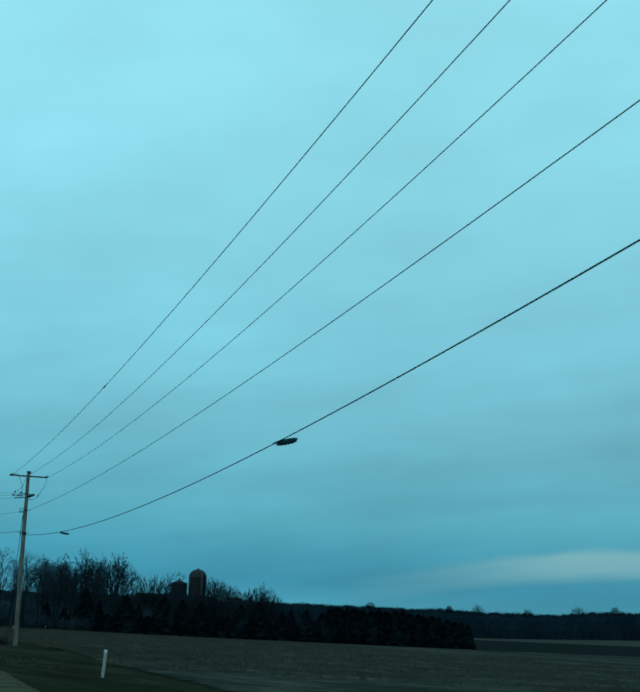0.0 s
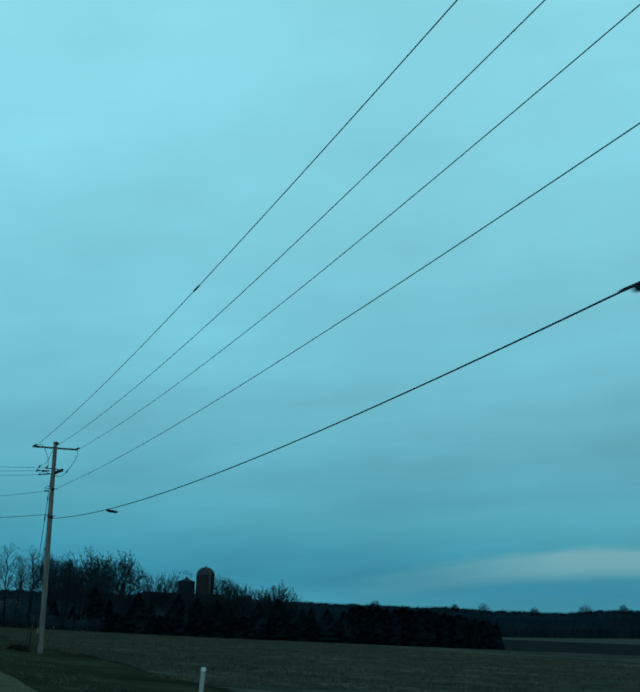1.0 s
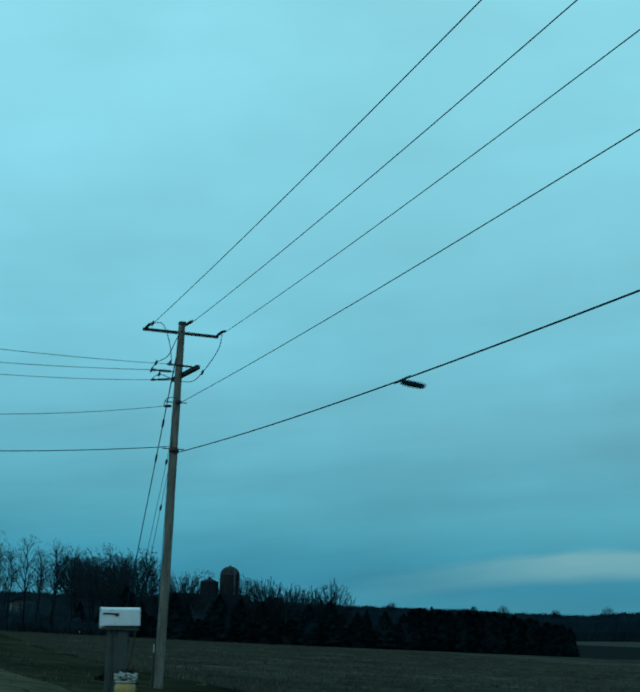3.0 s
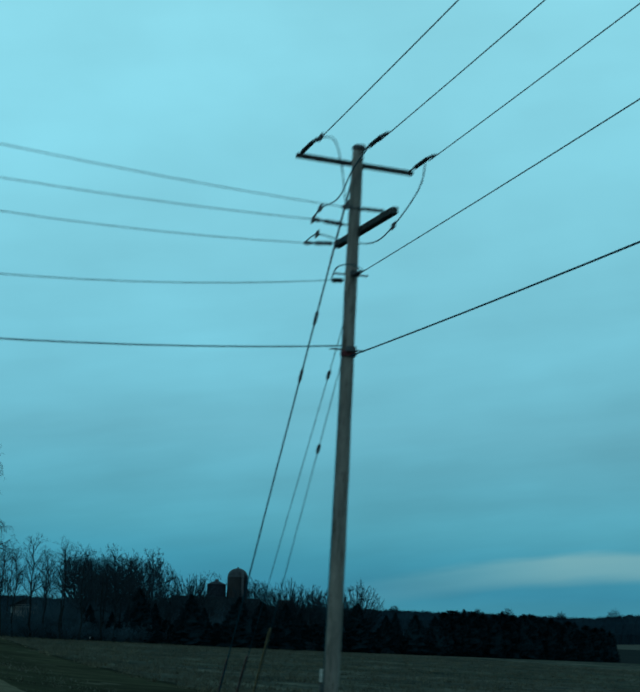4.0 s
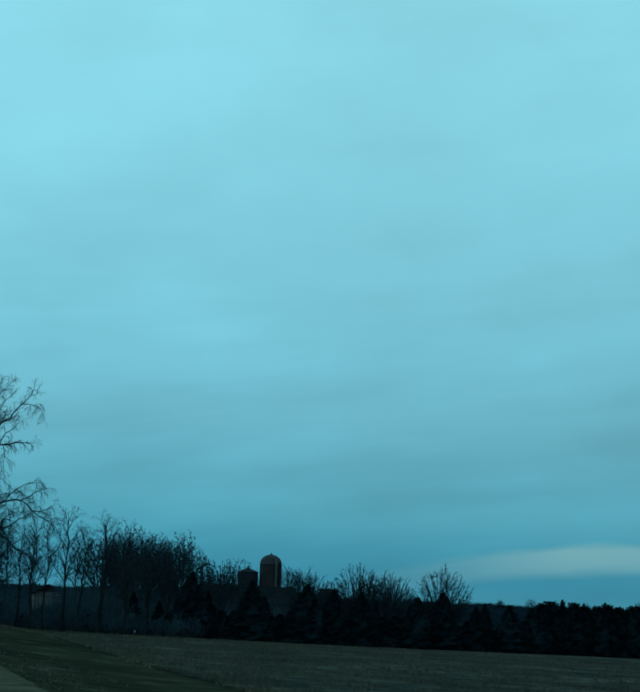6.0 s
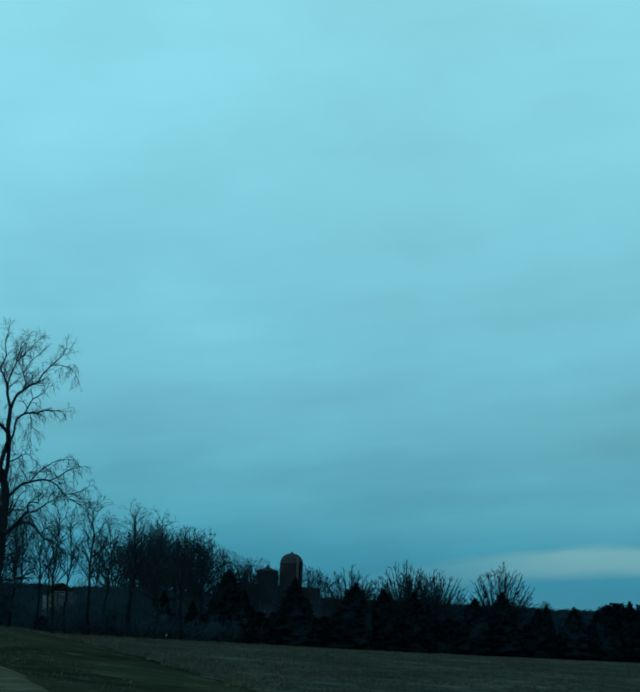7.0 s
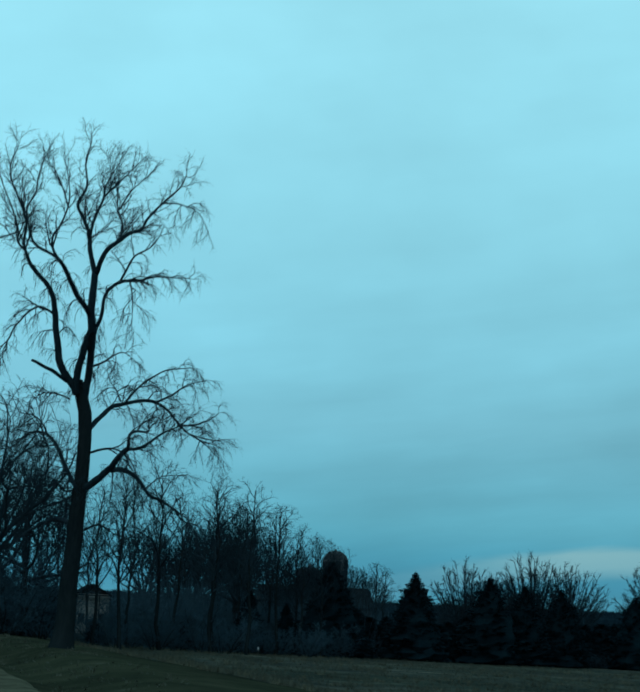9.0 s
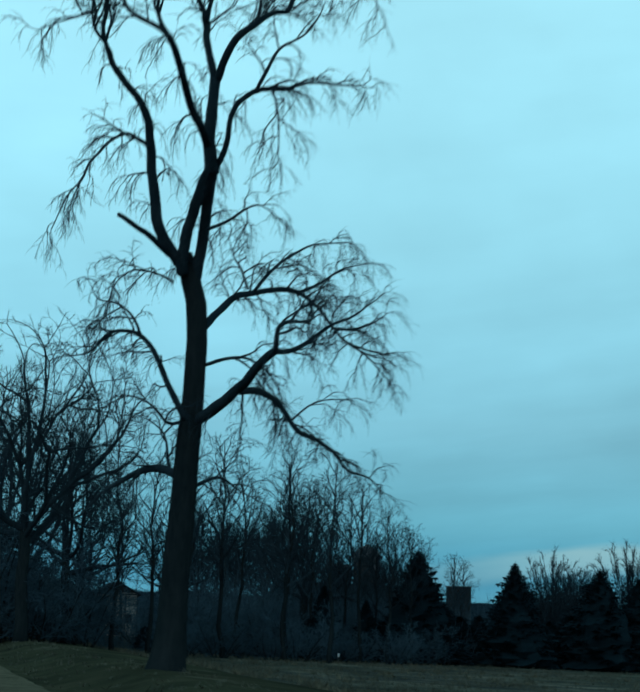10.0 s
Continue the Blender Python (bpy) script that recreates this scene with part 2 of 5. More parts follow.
class Shape:
    """Vertices and faces of one mesh."""

    def __init__(self):
        self.v, self.f = [], []

    def tube(self, points, radii, sides=6, cap=True):
        pts = [Vector(p) for p in points]
        n0 = len(self.v)
        side = None
        for i, p in enumerate(pts):
            d = (pts[min(i + 1, len(pts) - 1)] - pts[max(i - 1, 0)]).normalized()
            if side is None:
                side = d.cross(Vector((0.31, 0.95, 0.05))).normalized()
            side = (side - d * side.dot(d)).normalized()
            other = d.cross(side)
            r = radii[i] if hasattr(radii, "__len__") else radii
            for s in range(sides):
                a = 2 * math.pi * s / sides
                self.v.append(p + (side * math.cos(a) + other * math.sin(a)) * r)
        for i in range(len(pts) - 1):
            for s in range(sides):
                a, b = n0 + i * sides + s, n0 + i * sides + (s + 1) % sides
                self.f.append((a, b, b + sides, a + sides))
        if cap:
            self.f.append(tuple(n0 + s for s in range(sides))[::-1])
            self.f.append(tuple(n0 + (len(pts) - 1) * sides + s for s in range(sides)))
        return self

    def spike(self, p, q, r):
        """A thin three-sided twig that ends in a point."""
        d = (q - p).normalized()
        a = d.orthogonal().normalized() * r
        b = d.cross(a)
        n = len(self.v)
        self.v += [p + a, p - a * 0.5 + b * 0.866, p - a * 0.5 - b * 0.866, q]
        self.f += [(n, n + 1, n + 3), (n + 1, n + 2, n + 3), (n + 2, n, n + 3)]

    def box(self, x0, y0, z0, x1, y1, z1, m=None, bevel=0.0):
        bm = bmesh.new()
        bmesh.ops.create_cube(bm, size=1.0)
        for v in bm.verts:
            v.co = Vector(((x0 + x1) / 2 + v.co.x * (x1 - x0), (y0 + y1) / 2 + v.co.y * (y1 - y0), (z0 + z1) / 2 + v.co.z * (z1 - z0)))
        if bevel:
            bmesh.ops.bevel(bm, geom=bm.edges[:], offset=bevel, segments=2, affect="EDGES")
        return self.take(bm, m)

    def take(self, bm, m=None):
        n0 = len(self.v)
        bm.verts.index_update()
        for v in bm.verts:
            self.v.append((m @ v.co) if m else v.co.copy())
        for f in bm.faces:
            self.f.append(tuple(n0 + v.index for v in f.verts))
        bm.free()
        return self

    def lathe(self, profile, sides=24, centre=(0, 0)):
        """profile: (radius, z) from bottom to top round a vertical axis."""
        n0 = len(self.v)
        for r, z in profile:
            for s in range(sides):
                a = 2 * math.pi * s / sides
                self.v.append(Vector((centre[0] + r * math.cos(a), centre[1] + r * math.sin(a), z)))
        for i in range(len(profile) - 1):
            for s in range(sides):
                a, b = n0 + i * sides + s, n0 + i * sides + (s + 1) % sides
                self.f.append((a, b, b + sides, a + sides))
        self.f.append(tuple(n0 + s for s in range(sides))[::-1])
        self.f.append(tuple(n0 + (len(profile) - 1) * sides + s for s in range(sides)))
        return self

    def prism(self, outline, y0, y1):
        """outline: (x, z) round a closed section, swept along y."""
        n0, n = len(self.v), len(outline)
        for y in (y0, y1):
            for x, z in outline:
                self.v.append(Vector((x, y, z)))
        for i in range(n):
            j = (i + 1) % n
            self.f.append((n0 + i, n0 + j, n0 + n + j, n0 + n + i))
        self.f.append(tuple(range(n0, n0 + n))[::-1])
        self.f.append(tuple(range(n0 + n, n0 + 2 * n)))
        return self

    def mesh(self, name, mat, smooth=False):
        me = bpy.data.meshes.new(name)
        me.from_pydata([tuple(v) for v in self.v], [], self.f)
        me.materials.append(mat)
        if smooth:
            me.polygons.foreach_set("use_smooth", [True] * len(me.polygons))
        me.update()
        return me


def part(name, shape, mat, parent, label="", smooth=False):
    ob = new(name, shape.mesh(name, mat, smooth))
    ob.parent = parent
    if label:
        tagged(ob, label)
    return ob


def thing(name, label, category, at=(0, 0, 0), group="", kind=""):
    ob = new(name)
    ob.location = at
    return tagged(ob, label, category, group, kind)


def single(name, shape, mat, label, category, at=(0, 0, 0), group="", kind="", smooth=False):
    ob = new(name, shape.mesh(name, mat, smooth))
    ob.location = at
    return tagged(ob, label, category, group, kind)


def step(a, b, x):
    t = min(1.0, max(0.0, (x - a) / (b - a)))
    return t * t * (3 - 2 * t)


# ---- ground and road ----


def ground_z(x, y):
    """Height of the land: a level road, a shallow ditch, a field that falls away to the east."""
    if x < 3.0:
        z = -0.03 if x > -6.5 else -0.03 - 0.35 * step(-6.5, -10.0, -abs(x)) - 0.35 * step(6.5, 10.0, -x)
        return max(z, -0.6)
    z = -0.42 * (1 - math.exp(-(x - 3.0) / 2.5)) - 0.65 * (1 - math.exp(-(x - 3.0) / 18.0)) - 0.0048 * min(x - 3.0, 120.0)
    z -= 0.05 * (1 - step(3.0, 5.0, x))
    z += 0.12 * step(85, 100, y) * (1 - step(110, 130, y)) * (1 - step(9, 16, x)) * step(3.6, 6.0, x)
    z += 0.75 * step(170, 236, y) * (1 - step(7.5, 17, x)) * step(3.4, 6.0, x)
    z += 0.13 * step(200, 290, y) * step(9, 20, x) * (1 - step(25, 60, x))
    z += 0.8 * step(500, 1200, math.hypot(x, y)) + 5.4 * step(620, 1330, math.hypot(x, y)) * step(440, 660, x)
    z += 0.05 * noise.noise((x * 0.15, y * 0.15, 0.0)) * step(3.5, 8, x)
    return z


def spread(stops):
    """Grid lines from (start, end, step) stretches."""
    out = []
    for a, b, s in stops:
        n = max(1, round((b - a) / s))
        out += [a + (b - a) * i / n for i in range(n)]
    return out + [stops[-1][1]]


def build_ground():
    xs = spread([(-3000, -600, 600), (-600, -60, 90), (-60, -12, 12), (-12, 3, 3), (3, 30, 0.75), (30, 130, 2.5), (130, 600, 16), (600, 3000, 240)])
    ys = spread([(-800, -60, 150), (-60, 350, 2.0), (350, 600, 12), (600, 1500, 45), (1500, 4000, 250)])
    s = Shape()
    for y in ys:
        for x in xs:
            s.v.append((x, y, ground_z(x, y)))
    w = len(xs)
    for j in range(len(ys) - 1):
        for i in range(w - 1):
            a = j * w + i
            s.f.append((a, a + 1, a + 1 + w, a + w))
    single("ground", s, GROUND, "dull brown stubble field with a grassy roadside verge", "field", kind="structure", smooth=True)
    single("road", Shape().box(-5.6, -700, -0.2, 1.75, 3500, 0.0), ASPHALT, "grey asphalt country road", "road", kind="structure")
    # gravel shoulder with a wandering edge
    s = Shape()
    for i in range(400):
        y = -60 + i * 1.0
        x = 3.25 + 0.22 * noise.noise((y * 0.21, 3.0, 0.0)) + 0.10 * noise.noise((y * 0.9, 7.0, 0.0)) + 1.1 * step(76, 90, y) * (1 - step(96, 112, y))
        s.v += [Vector((1.75, y, -0.006)), Vector((2.6, y, -0.008 + 0.015 * noise.noise((y * 0.7, 1, 1)))), Vector((x - 0.25, y, ground_z(x - 0.25, y) + 0.04)),
                Vector((x, y, ground_z(x, y) + 0.03)), Vector((x + 0.15, y, ground_z(x, y) - 0.1))]
    for i in range(399):
        for j in range(4):
            a = i * 5 + j
            s.f.append((a, a + 1, a + 6, a + 5))
    single("gravel_shoulder", s, GRAVEL, "earthy brown gravel road shoulder", "road shoulder", kind="structure", smooth=True)


build_ground()

# ---- utility pole with its arms, insulators, jumpers, guys ----
POLE = Vector((7.95, 103.68, 0.0))
PB = ground_z(POLE.x, POLE.y)


def insulator(p, d, length=0.42, r=0.045):
    """A ribbed polymer dead-end insulator from p along d."""
    s = Shape()
    p, d = Vector(p), Vector(d).normalized()
    pts, rad = [], []
    n = 40
    for i in range(n + 1):
        u = i / n
        pts.append(p + d * (length * u))
        rib = (0.46, 0.72, 1.0, 0.62)[i % 4] * (1.0 if i % 8 > 3 else 0.86)
        rad.append(0.014 if u < 0.08 or u > 0.93 else r * rib)
    return s.tube(pts, rad, 10)


def sag(a, b, drop, n=24):
    a, b = Vector(a), Vector(b)
    return [a.lerp(b, i / n) - Vector((0, 0, drop * 4 * (i / n) * (1 - i / n))) for i in range(n + 1)]


TAPS = ((7.28, 104.25, 8.92), (7.06, 102.75, 9.0), (7.4, 102.05, 9.1))


def build_pole(x, y, full=True, lean=(0.0, 0.0), h=11.0):
    g = ground_z(x, y)
    pole = thing("utility_pole", "weathered brown wooden utility pole with a crossarm at the roadside", "utility pole", (x, y, g), "utility poles")
    pole.rotation_euler = (radians(lean[0]), radians(lean[1]), 0)
    s = Shape()
    pts, rad = [], []
    for i in range(25):
        u = i / 24
        pts.append((0.02 * math.sin(u * 5), 0.20 * u * (1 - u), -0.3 + (h + 0.3) * u))
        rad.append(0.152 - 0.045 * u + 0.004 * math.sin(u * 43))
    part("post", s.tube(pts, rad, 14), POLEWOOD, pole, smooth=True)
    part("pole_cap", Shape().lathe([(0.135, h - 0.03), (0.14, h + 0.02), (0.10, h + 0.06)], 14), STEEL, pole)
    top = h - 0.27
    crossarm = part("crossarm", Shape().box(-1.22, -0.045, -0.046, 1.22, 0.045, 0.046, bevel=0.010), ARMWOOD, pole)
    crossarm.matrix_local = pose(0, 0.2, top, 0, 0, 9)
    part("arm_bolt", Shape().tube([(0, -0.3, top), (0, 0.2, top)], 0.016, 6), STEEL, pole)
    ends = [(-1.14, 0.02, top + 0.03), (0.0, -0.14, h - 0.12), (1.13, 0.37, top + 0.03)]
    for (ex, ey, ez), link in zip(ends, (0.10, 0.45, 0.25)):
        part("link", Shape().tube([(ex, ey, ez), (ex, ey - link - 0.05, ez + 0.01)], 0.016, 6), STEEL, pole)
        part("insulator", insulator((ex, ey - link, ez), (0, -1, 0.02), 0.95, 0.046), RUBBER, pole)
        part("dead_end_clamp", Shape().tube([(ex, ey - link - 0.93, ez + 0.01), (ex, ey - link - 1.10, ez + 0.0), (ex, ey - link - 1.35, ez - 0.03)], [0.02, 0.04, 0.014], 6), STEEL, pole)
    if not full:
        return pole, ends
    low = 8.97 - g
    arm = part("side_arm", Shape().box(-0.065, -1.5, -0.065, 0.065, 1.5, 0.065, bevel=0.012), ARMWOOD, pole, "dark wooden arm along the road")
    arm.matrix_local = pose(0.17, -0.06, low + 0.06, -3.2, 0, 4.6)
    back = pose(x, y, g, lean[0], lean[1], 0).inverted()
    taps = [back @ Vector(p) for p in TAPS]
    for root, tip in zip(((0.05, 1.36, low + 0.0), (-0.13, 0.0, low + 0.10), (0.29, -1.38, low + 0.14)), taps):
        root = Vector(root)
        d = tip - root
        part("tap_insulator", insulator(root + d * 0.12, d, d.length * 0.62, 0.048), RUBBER, pole)
        part("tap_link", Shape().tube([root, root + d * 0.14], 0.016, 5), STEEL, pole)
        part("dead_end_clamp", Shape().tube([root + d * 0.72, root + d * 0.9, tip], [0.018, 0.042, 0.03], 6), STEEL, pole)

    def jumper(points, clamps):
        pts = [Vector(p) for p in points]
        line = []
        for i in range(len(pts) - 1):
            a, b, c, d = pts[max(i - 1, 0)], pts[i], pts[i + 1], pts[min(i + 2, len(pts) - 1)]
            for q in range(5):
                u = q / 5
                line.append(0.5 * ((2 * b) + (c - a) * u + (2 * a - 5 * b + 4 * c - d) * u * u + (3 * b - a - 3 * c + d) * u ** 3))
        line.append(pts[-1])
        wire_part = part("jumper_wire", Shape().tube(line, 0.0125, 6), CABLE, pole, smooth=True)
        for n in clamps:
            c = pts[n]
            part("jumper_clamp", Shape().tube([c + Vector((0.02, 0, 0.08)), c, c - Vector((0.03, 0, 0.08))], [0.02, 0.045, 0.02], 6), STEEL, wire_part)

    near, mid, far = taps[2], taps[1], taps[0]
    jumper([(-1.14, -1.5, top), (-0.8, -1.2, top + 0.05), (-0.5, -0.7, top - 0.35), (-0.35, -0.5, top - 0.9), near + Vector((0.1, 0, 0.05))], (0, 4))
    jumper([(0.0, -0.55, h - 0.14), (-0.2, -0.35, h - 0.5), (-0.42, -0.25, h - 1.05), mid + Vector((0.12, 0, 0.22)), mid], (3, 4))
    jumper([(1.13, -0.6, top - 0.02), (1.06, -0.5, top - 0.5), (0.66, -0.3, low + 0.12), (0.4, 0.2, low - 0.15), (-0.1, 0.7, low - 0.05), far + Vector((0.25, 0.0, 0.2)), far], (2, 5))
    jumper([(-0.02, -0.75, 8.1 - g), (-0.16, -0.5, 8.24 - g), (-0.36, -0.2, 8.22 - g), (-0.42, -0.05, 8.0 - g)], ())
    part("neutral_insulator", insulator((-0.02, -0.14, 8.10 - g), (0, -1, 0.0), 0.5, 0.035), RUBBER, pole)
    for z, r in ((8.14, 0.05), (6.72, 0.05)):
        z -= g
        part("wire_bracket", Shape().box(-0.09, -0.22, z - 0.05, 0.09, -0.12, z + 0.05, bevel=0.01).tube([(-0.35, 0.04, z), (0.3, 0.0, z)], 0.016, 6), STEEL, pole)
    part("neutral_spool", insulator((-0.16, 0.03, 8.02 - g), (-1, -0.2, -0.1), 0.26, 0.05), RUBBER, pole)
    part("red_band", Shape().lathe([(0.150, 6.60 - g), (0.154, 6.62 - g), (0.153, 6.68 - g), (0.148, 6.70 - g)], 14), RED, pole, "faded red band")
    part("ground_wire", Shape().tube([(-0.16 + 0.02 * u, -0.05, 0.0 + (7.8 - g) * u) for u in [i / 14 for i in range(15)]], 0.008, 4), CABLE, pole)
    part("conduit", Shape().tube([(-0.19, -0.03, 0.0), (-0.19, -0.03, 1.05)], 0.03, 8), POSTWOOD, pole)
    part("marker_tag", Shape().box(-0.215, -0.05, 1.06, -0.18, 0.0, 1.30, bevel=0.008), PALE, pole, "small white tag")
    return pole, ends


SPAN_END = 4.6
LEAN = (3.4, 0.1)
pole, ENDS = build_pole(POLE.x, POLE.y, True, LEAN)
build_pole(POLE.x + 0.4, SPAN_END, False, h=12.2)
build_pole(-16.0, 95.0, False)
UP = pose(POLE.x, POLE.y, PB, *LEAN, 0)


def wire(name, label, pts, r):
    return single(name, Shape().tube(pts, r, 6), CABLE, label, "overhead wire", group="overhead wires", smooth=True)


lines = []
for (ex, ey, ez), dx, far_z, drop in zip(ENDS, (0.17, 0.46, 0.25), (11.43, 12.04, 11.43), (0.96, 1.20, 1.08)):
    a = UP @ Vector((ex, ey - 1.2, ez - 0.05))
    lines.append(sag(a, (a.x + dx, SPAN_END, far_z), drop, 48))
    wire("power_line", "thin dark power line strung along the road", lines[-1], 0.0098)
a = UP @ Vector((-0.02, -0.6, 8.08 - PB))
wire("power_line", "thin dark neutral wire below the crossarm", sag(a, (a.x + 0.48, SPAN_END, 8.46), 0.81, 48), 0.0098)
CABLE_A, CABLE_B, CABLE_SAG = UP @ Vector((-0.02, -0.2, 6.58 - PB)), Vector((POLE.x + 0.55, SPAN_END, 6.96)), 1.34
wire("telephone_cable", "thick black telephone cable sagging along the road", sag(CABLE_A, CABLE_B, CABLE_SAG, 48), 0.0145)

splice = lines[0][22]
single("wire_splice", Shape().tube([splice + Vector((0, d, 0.0)) for d in (-0.42, -0.3, 0.3, 0.42)], [0.012, 0.024, 0.024, 0.012], 8), RUBBER, "dark splice sleeve on a power line", "wire splice")


def slack_loop(y, flip, tilt, size, open_by):
    """A flat oval bracket with coiled cable hung under the telephone cable."""
    u = (CABLE_A.y - y) / (CABLE_A.y - CABLE_B.y)
    z = CABLE_A.z + (CABLE_B.z - CABLE_A.z) * u - CABLE_SAG * 4 * u * (1 - u)
    x = CABLE_A.x + (CABLE_B.x - CABLE_A.x) * u
    loop = thing("cable_slack_loop", "black oval coil of spare cable hung on the telephone cable", "cable loop", (x, y, z), "cable slack loops")
    for k, (l, w) in enumerate(((0.27, 0.13), (0.24, 0.09), (0.25, 0.11))):
        ring = []
        for i in range(29):
            a = 2 * math.pi * i / 28
            ring.append((0.23 + l * math.cos(a), flip * w * open_by * math.sin(a), -0.03 - 0.02 * k + tilt * (0.23 + l * math.cos(a)) + 0.045 * open_by * math.sin(a)))
        part("coil", Shape().tube(ring, 0.028, 6, cap=False), CABLE, loop, smooth=True)
    part("bracket", Shape().tube([(-0.02, flip * -0.12, 0), (0.0, 0.0, -0.03), (0.30, 0.0, -0.03 + 0.3 * tilt)], 0.018, 5).tube([(0, -0.5, 0), (0, 0.5, 0)], 0.026, 6), RUBBER, loop)
    loop.scale = (size,) * 3
    return loop


slack_loop(81.0, -1, -0.12, 0.8, 0.35)
slack_loop(35.4, 1, 0.28, 0.88, 0.9)

# wires that cross the road
for a, far_y, far_z, drop in ((TAPS[0], 96.6, 10.2, 1.06), (TAPS[1], 92.8, 8.95, 0.70), (TAPS[2], 91.5, 9.4, 0.60)):
    wire("power_line", "thin dark power line crossing the road", sag(a, (-16, far_y, far_z), drop), 0.0082)
wire("power_line", "thin dark neutral wire crossing the road", sag((7.5, 103.08, 7.96), (-16, 94.1, 8.36), 1.38), 0.0082)
wire("telephone_cable", "black telephone cable crossing the road", sag((7.85, 103.28, 6.78), (-16, 95.3, 6.32), 0.82), 0.0125)


def guy(top_z, foot_y, foot_x, guard, reach, beads, label, thick=0.010):
    foot = Vector((foot_x, foot_y, ground_z(foot_x, foot_y)))
    top = UP @ Vector((0, 0.13, top_z - PB))
    d = foot - top
    n = -d.normalized()
    g = thing("guy_wire", label, "guy wire", foot, "guy wires of the pole")
    part("strand", Shape().tube([top - foot, -d * 0.5, (0, 0, -0.1)], thick, 6), CABLE, g)
    for z, l, r in beads:
        c = -d * ((z - foot.z) / -d.z)
        part("strain_insulator", Shape().tube([c - n * l, c - n * l * 0.6, c + n * l * 0.6, c + n * l], [0.016, r, r, 0.016], 7), RUBBER, g)
    part("guard", Shape().tube([n * 0.15, n * 0.3, n * (reach - 0.15), n * reach], [0.024, 0.03, 0.03, 0.02], 8), guard, g)
    part("anchor_rod", Shape().tube([n * -0.3, n * 0.25], 0.018, 6), STEEL, g)


guy(10.35, 115.0, 8.15, ORANGE, 1.9, ((9.2, 0.9, 0.02), (7.80, 0.2, 0.036), (6.78, 0.2, 0.034)), "dark guy wire with a faded orange guard", 0.016)
guy(7.6, 113.0, 8.15, ORANGE, 2.1, ((6.45, 0.12, 0.036),), "thin guy wire with a faded orange guard", 0.0075)
guy(6.9, 110.6, 8.0, OCHRE, 2.75, ((5.05, 0.12, 0.036),), "thin guy wire with a yellow plastic guard", 0.0075)

# ---- mailbox, planter and marker ----


def box_outline(half, side, crown):
    """Round-topped section of a post box."""
    out = [(-half + 0.005, 0.0), (half - 0.005, 0.0), (half, 0.02), (half, side)]
    out += [(half * math.cos(a), side + crown * math.sin(a)) for a in [math.pi * i / 10 for i in range(1, 10)]]
    return out + [(-half, side), (-half, 0.02)]


def build_mailbox():
    x0, x1, y, c = 2.80, 3.32, 77.55, 3.06
    g = ground_z(c, y)
    box = thing("mailbox", "white metal mailbox with a dark red flag on a post", "mailbox", (c, y, g))
    zb = 1.44 - g
    outline = box_outline(0.095, 0.205, 0.04)
    turn = pose(0, 0, zb, 0, -2.0, 0) @ pose(0, 0, 0, 0, 0, 90)
    s = Shape().prism(outline, c - x1, c - x0 - 0.02)
    s.v = [turn @ v for v in s.v]
    part("body", s, WHITE, box)
    s = Shape().prism([(a * 1.05, b * 1.03 - 0.004) for a, b in outline], c - x0 - 0.019, c - x0 + 0.008)
    s.v = [turn @ v for v in s.v]
    door = part("door", s, WHITE, box)
    part("handle", Shape().tube([(x0 - c - 0.01, -0.02, zb + 0.19), (x0 - c - 0.03, 0, zb + 0.185), (x0 - c - 0.01, 0.02, zb + 0.19)], 0.007, 5), STEEL, door)
    flag = part("flag", Shape().box(-0.25, -0.108, zb + 0.142, -0.095, -0.100, zb + 0.164, bevel=0.003), CABLE, box, "dark signal flag arm")
    part("flag_tip", Shape().box(-0.093, -0.109, zb + 0.122, -0.036, -0.101, zb + 0.166, bevel=0.003), RED, flag, "dark red flag tip")
    part("pivot", Shape().tube([(-0.245, -0.115, zb + 0.153), (-0.245, -0.09, zb + 0.153)], 0.010, 8), STEEL, flag)
    part("shelf", Shape().box(-0.24, -0.10, zb - 0.06, 0.25, 0.10, zb - 0.028, bevel=0.006), POSTWOOD, box)
    part("batten", Shape().box(-0.20, -0.06, zb - 0.027, 0.20, 0.06, zb - 0.003), ARMWOOD, box)
    part("post", Shape().box(-0.035, -0.05, -0.3, 0.12, 0.08, zb - 0.062, bevel=0.012), GREYPOST, box, "grey square post")
    part("brace_post", Shape().tube([(-0.11, 0, -0.3), (-0.11, 0, zb - 0.062)], 0.034, 10), POSTWOOD, box, "thin dark post")


build_mailbox()


def build_newspaper_box():
    x, y = 3.10, 78.9
    g = ground_z(x, y)
    n = thing("newspaper_box", "pale plastic newspaper box on a post behind the mailbox", "newspaper box", (x, y, g))
    zb = 1.39 - g
    turn = pose(0, 0, zb, 0, 0, 90)
    s = Shape().prism(box_outline(0.09, 0.12, 0.06), -0.14, 0.12)
    s.v = [turn @ v for v in s.v]
    body = part("body", s, PALE, n)
    s = Shape().prism([(a * 1.06, b * 1.04 - 0.005) for a, b in box_outline(0.09, 0.12, 0.06)], 0.121, 0.135)
    s.v = [turn @ v for v in s.v]
    part("rim", s, PALE, body)
    part("post", Shape().box(-0.02, -0.05, -0.3, 0.08, 0.05, zb - 0.004, bevel=0.008), GREYPOST, n)


build_newspaper_box()


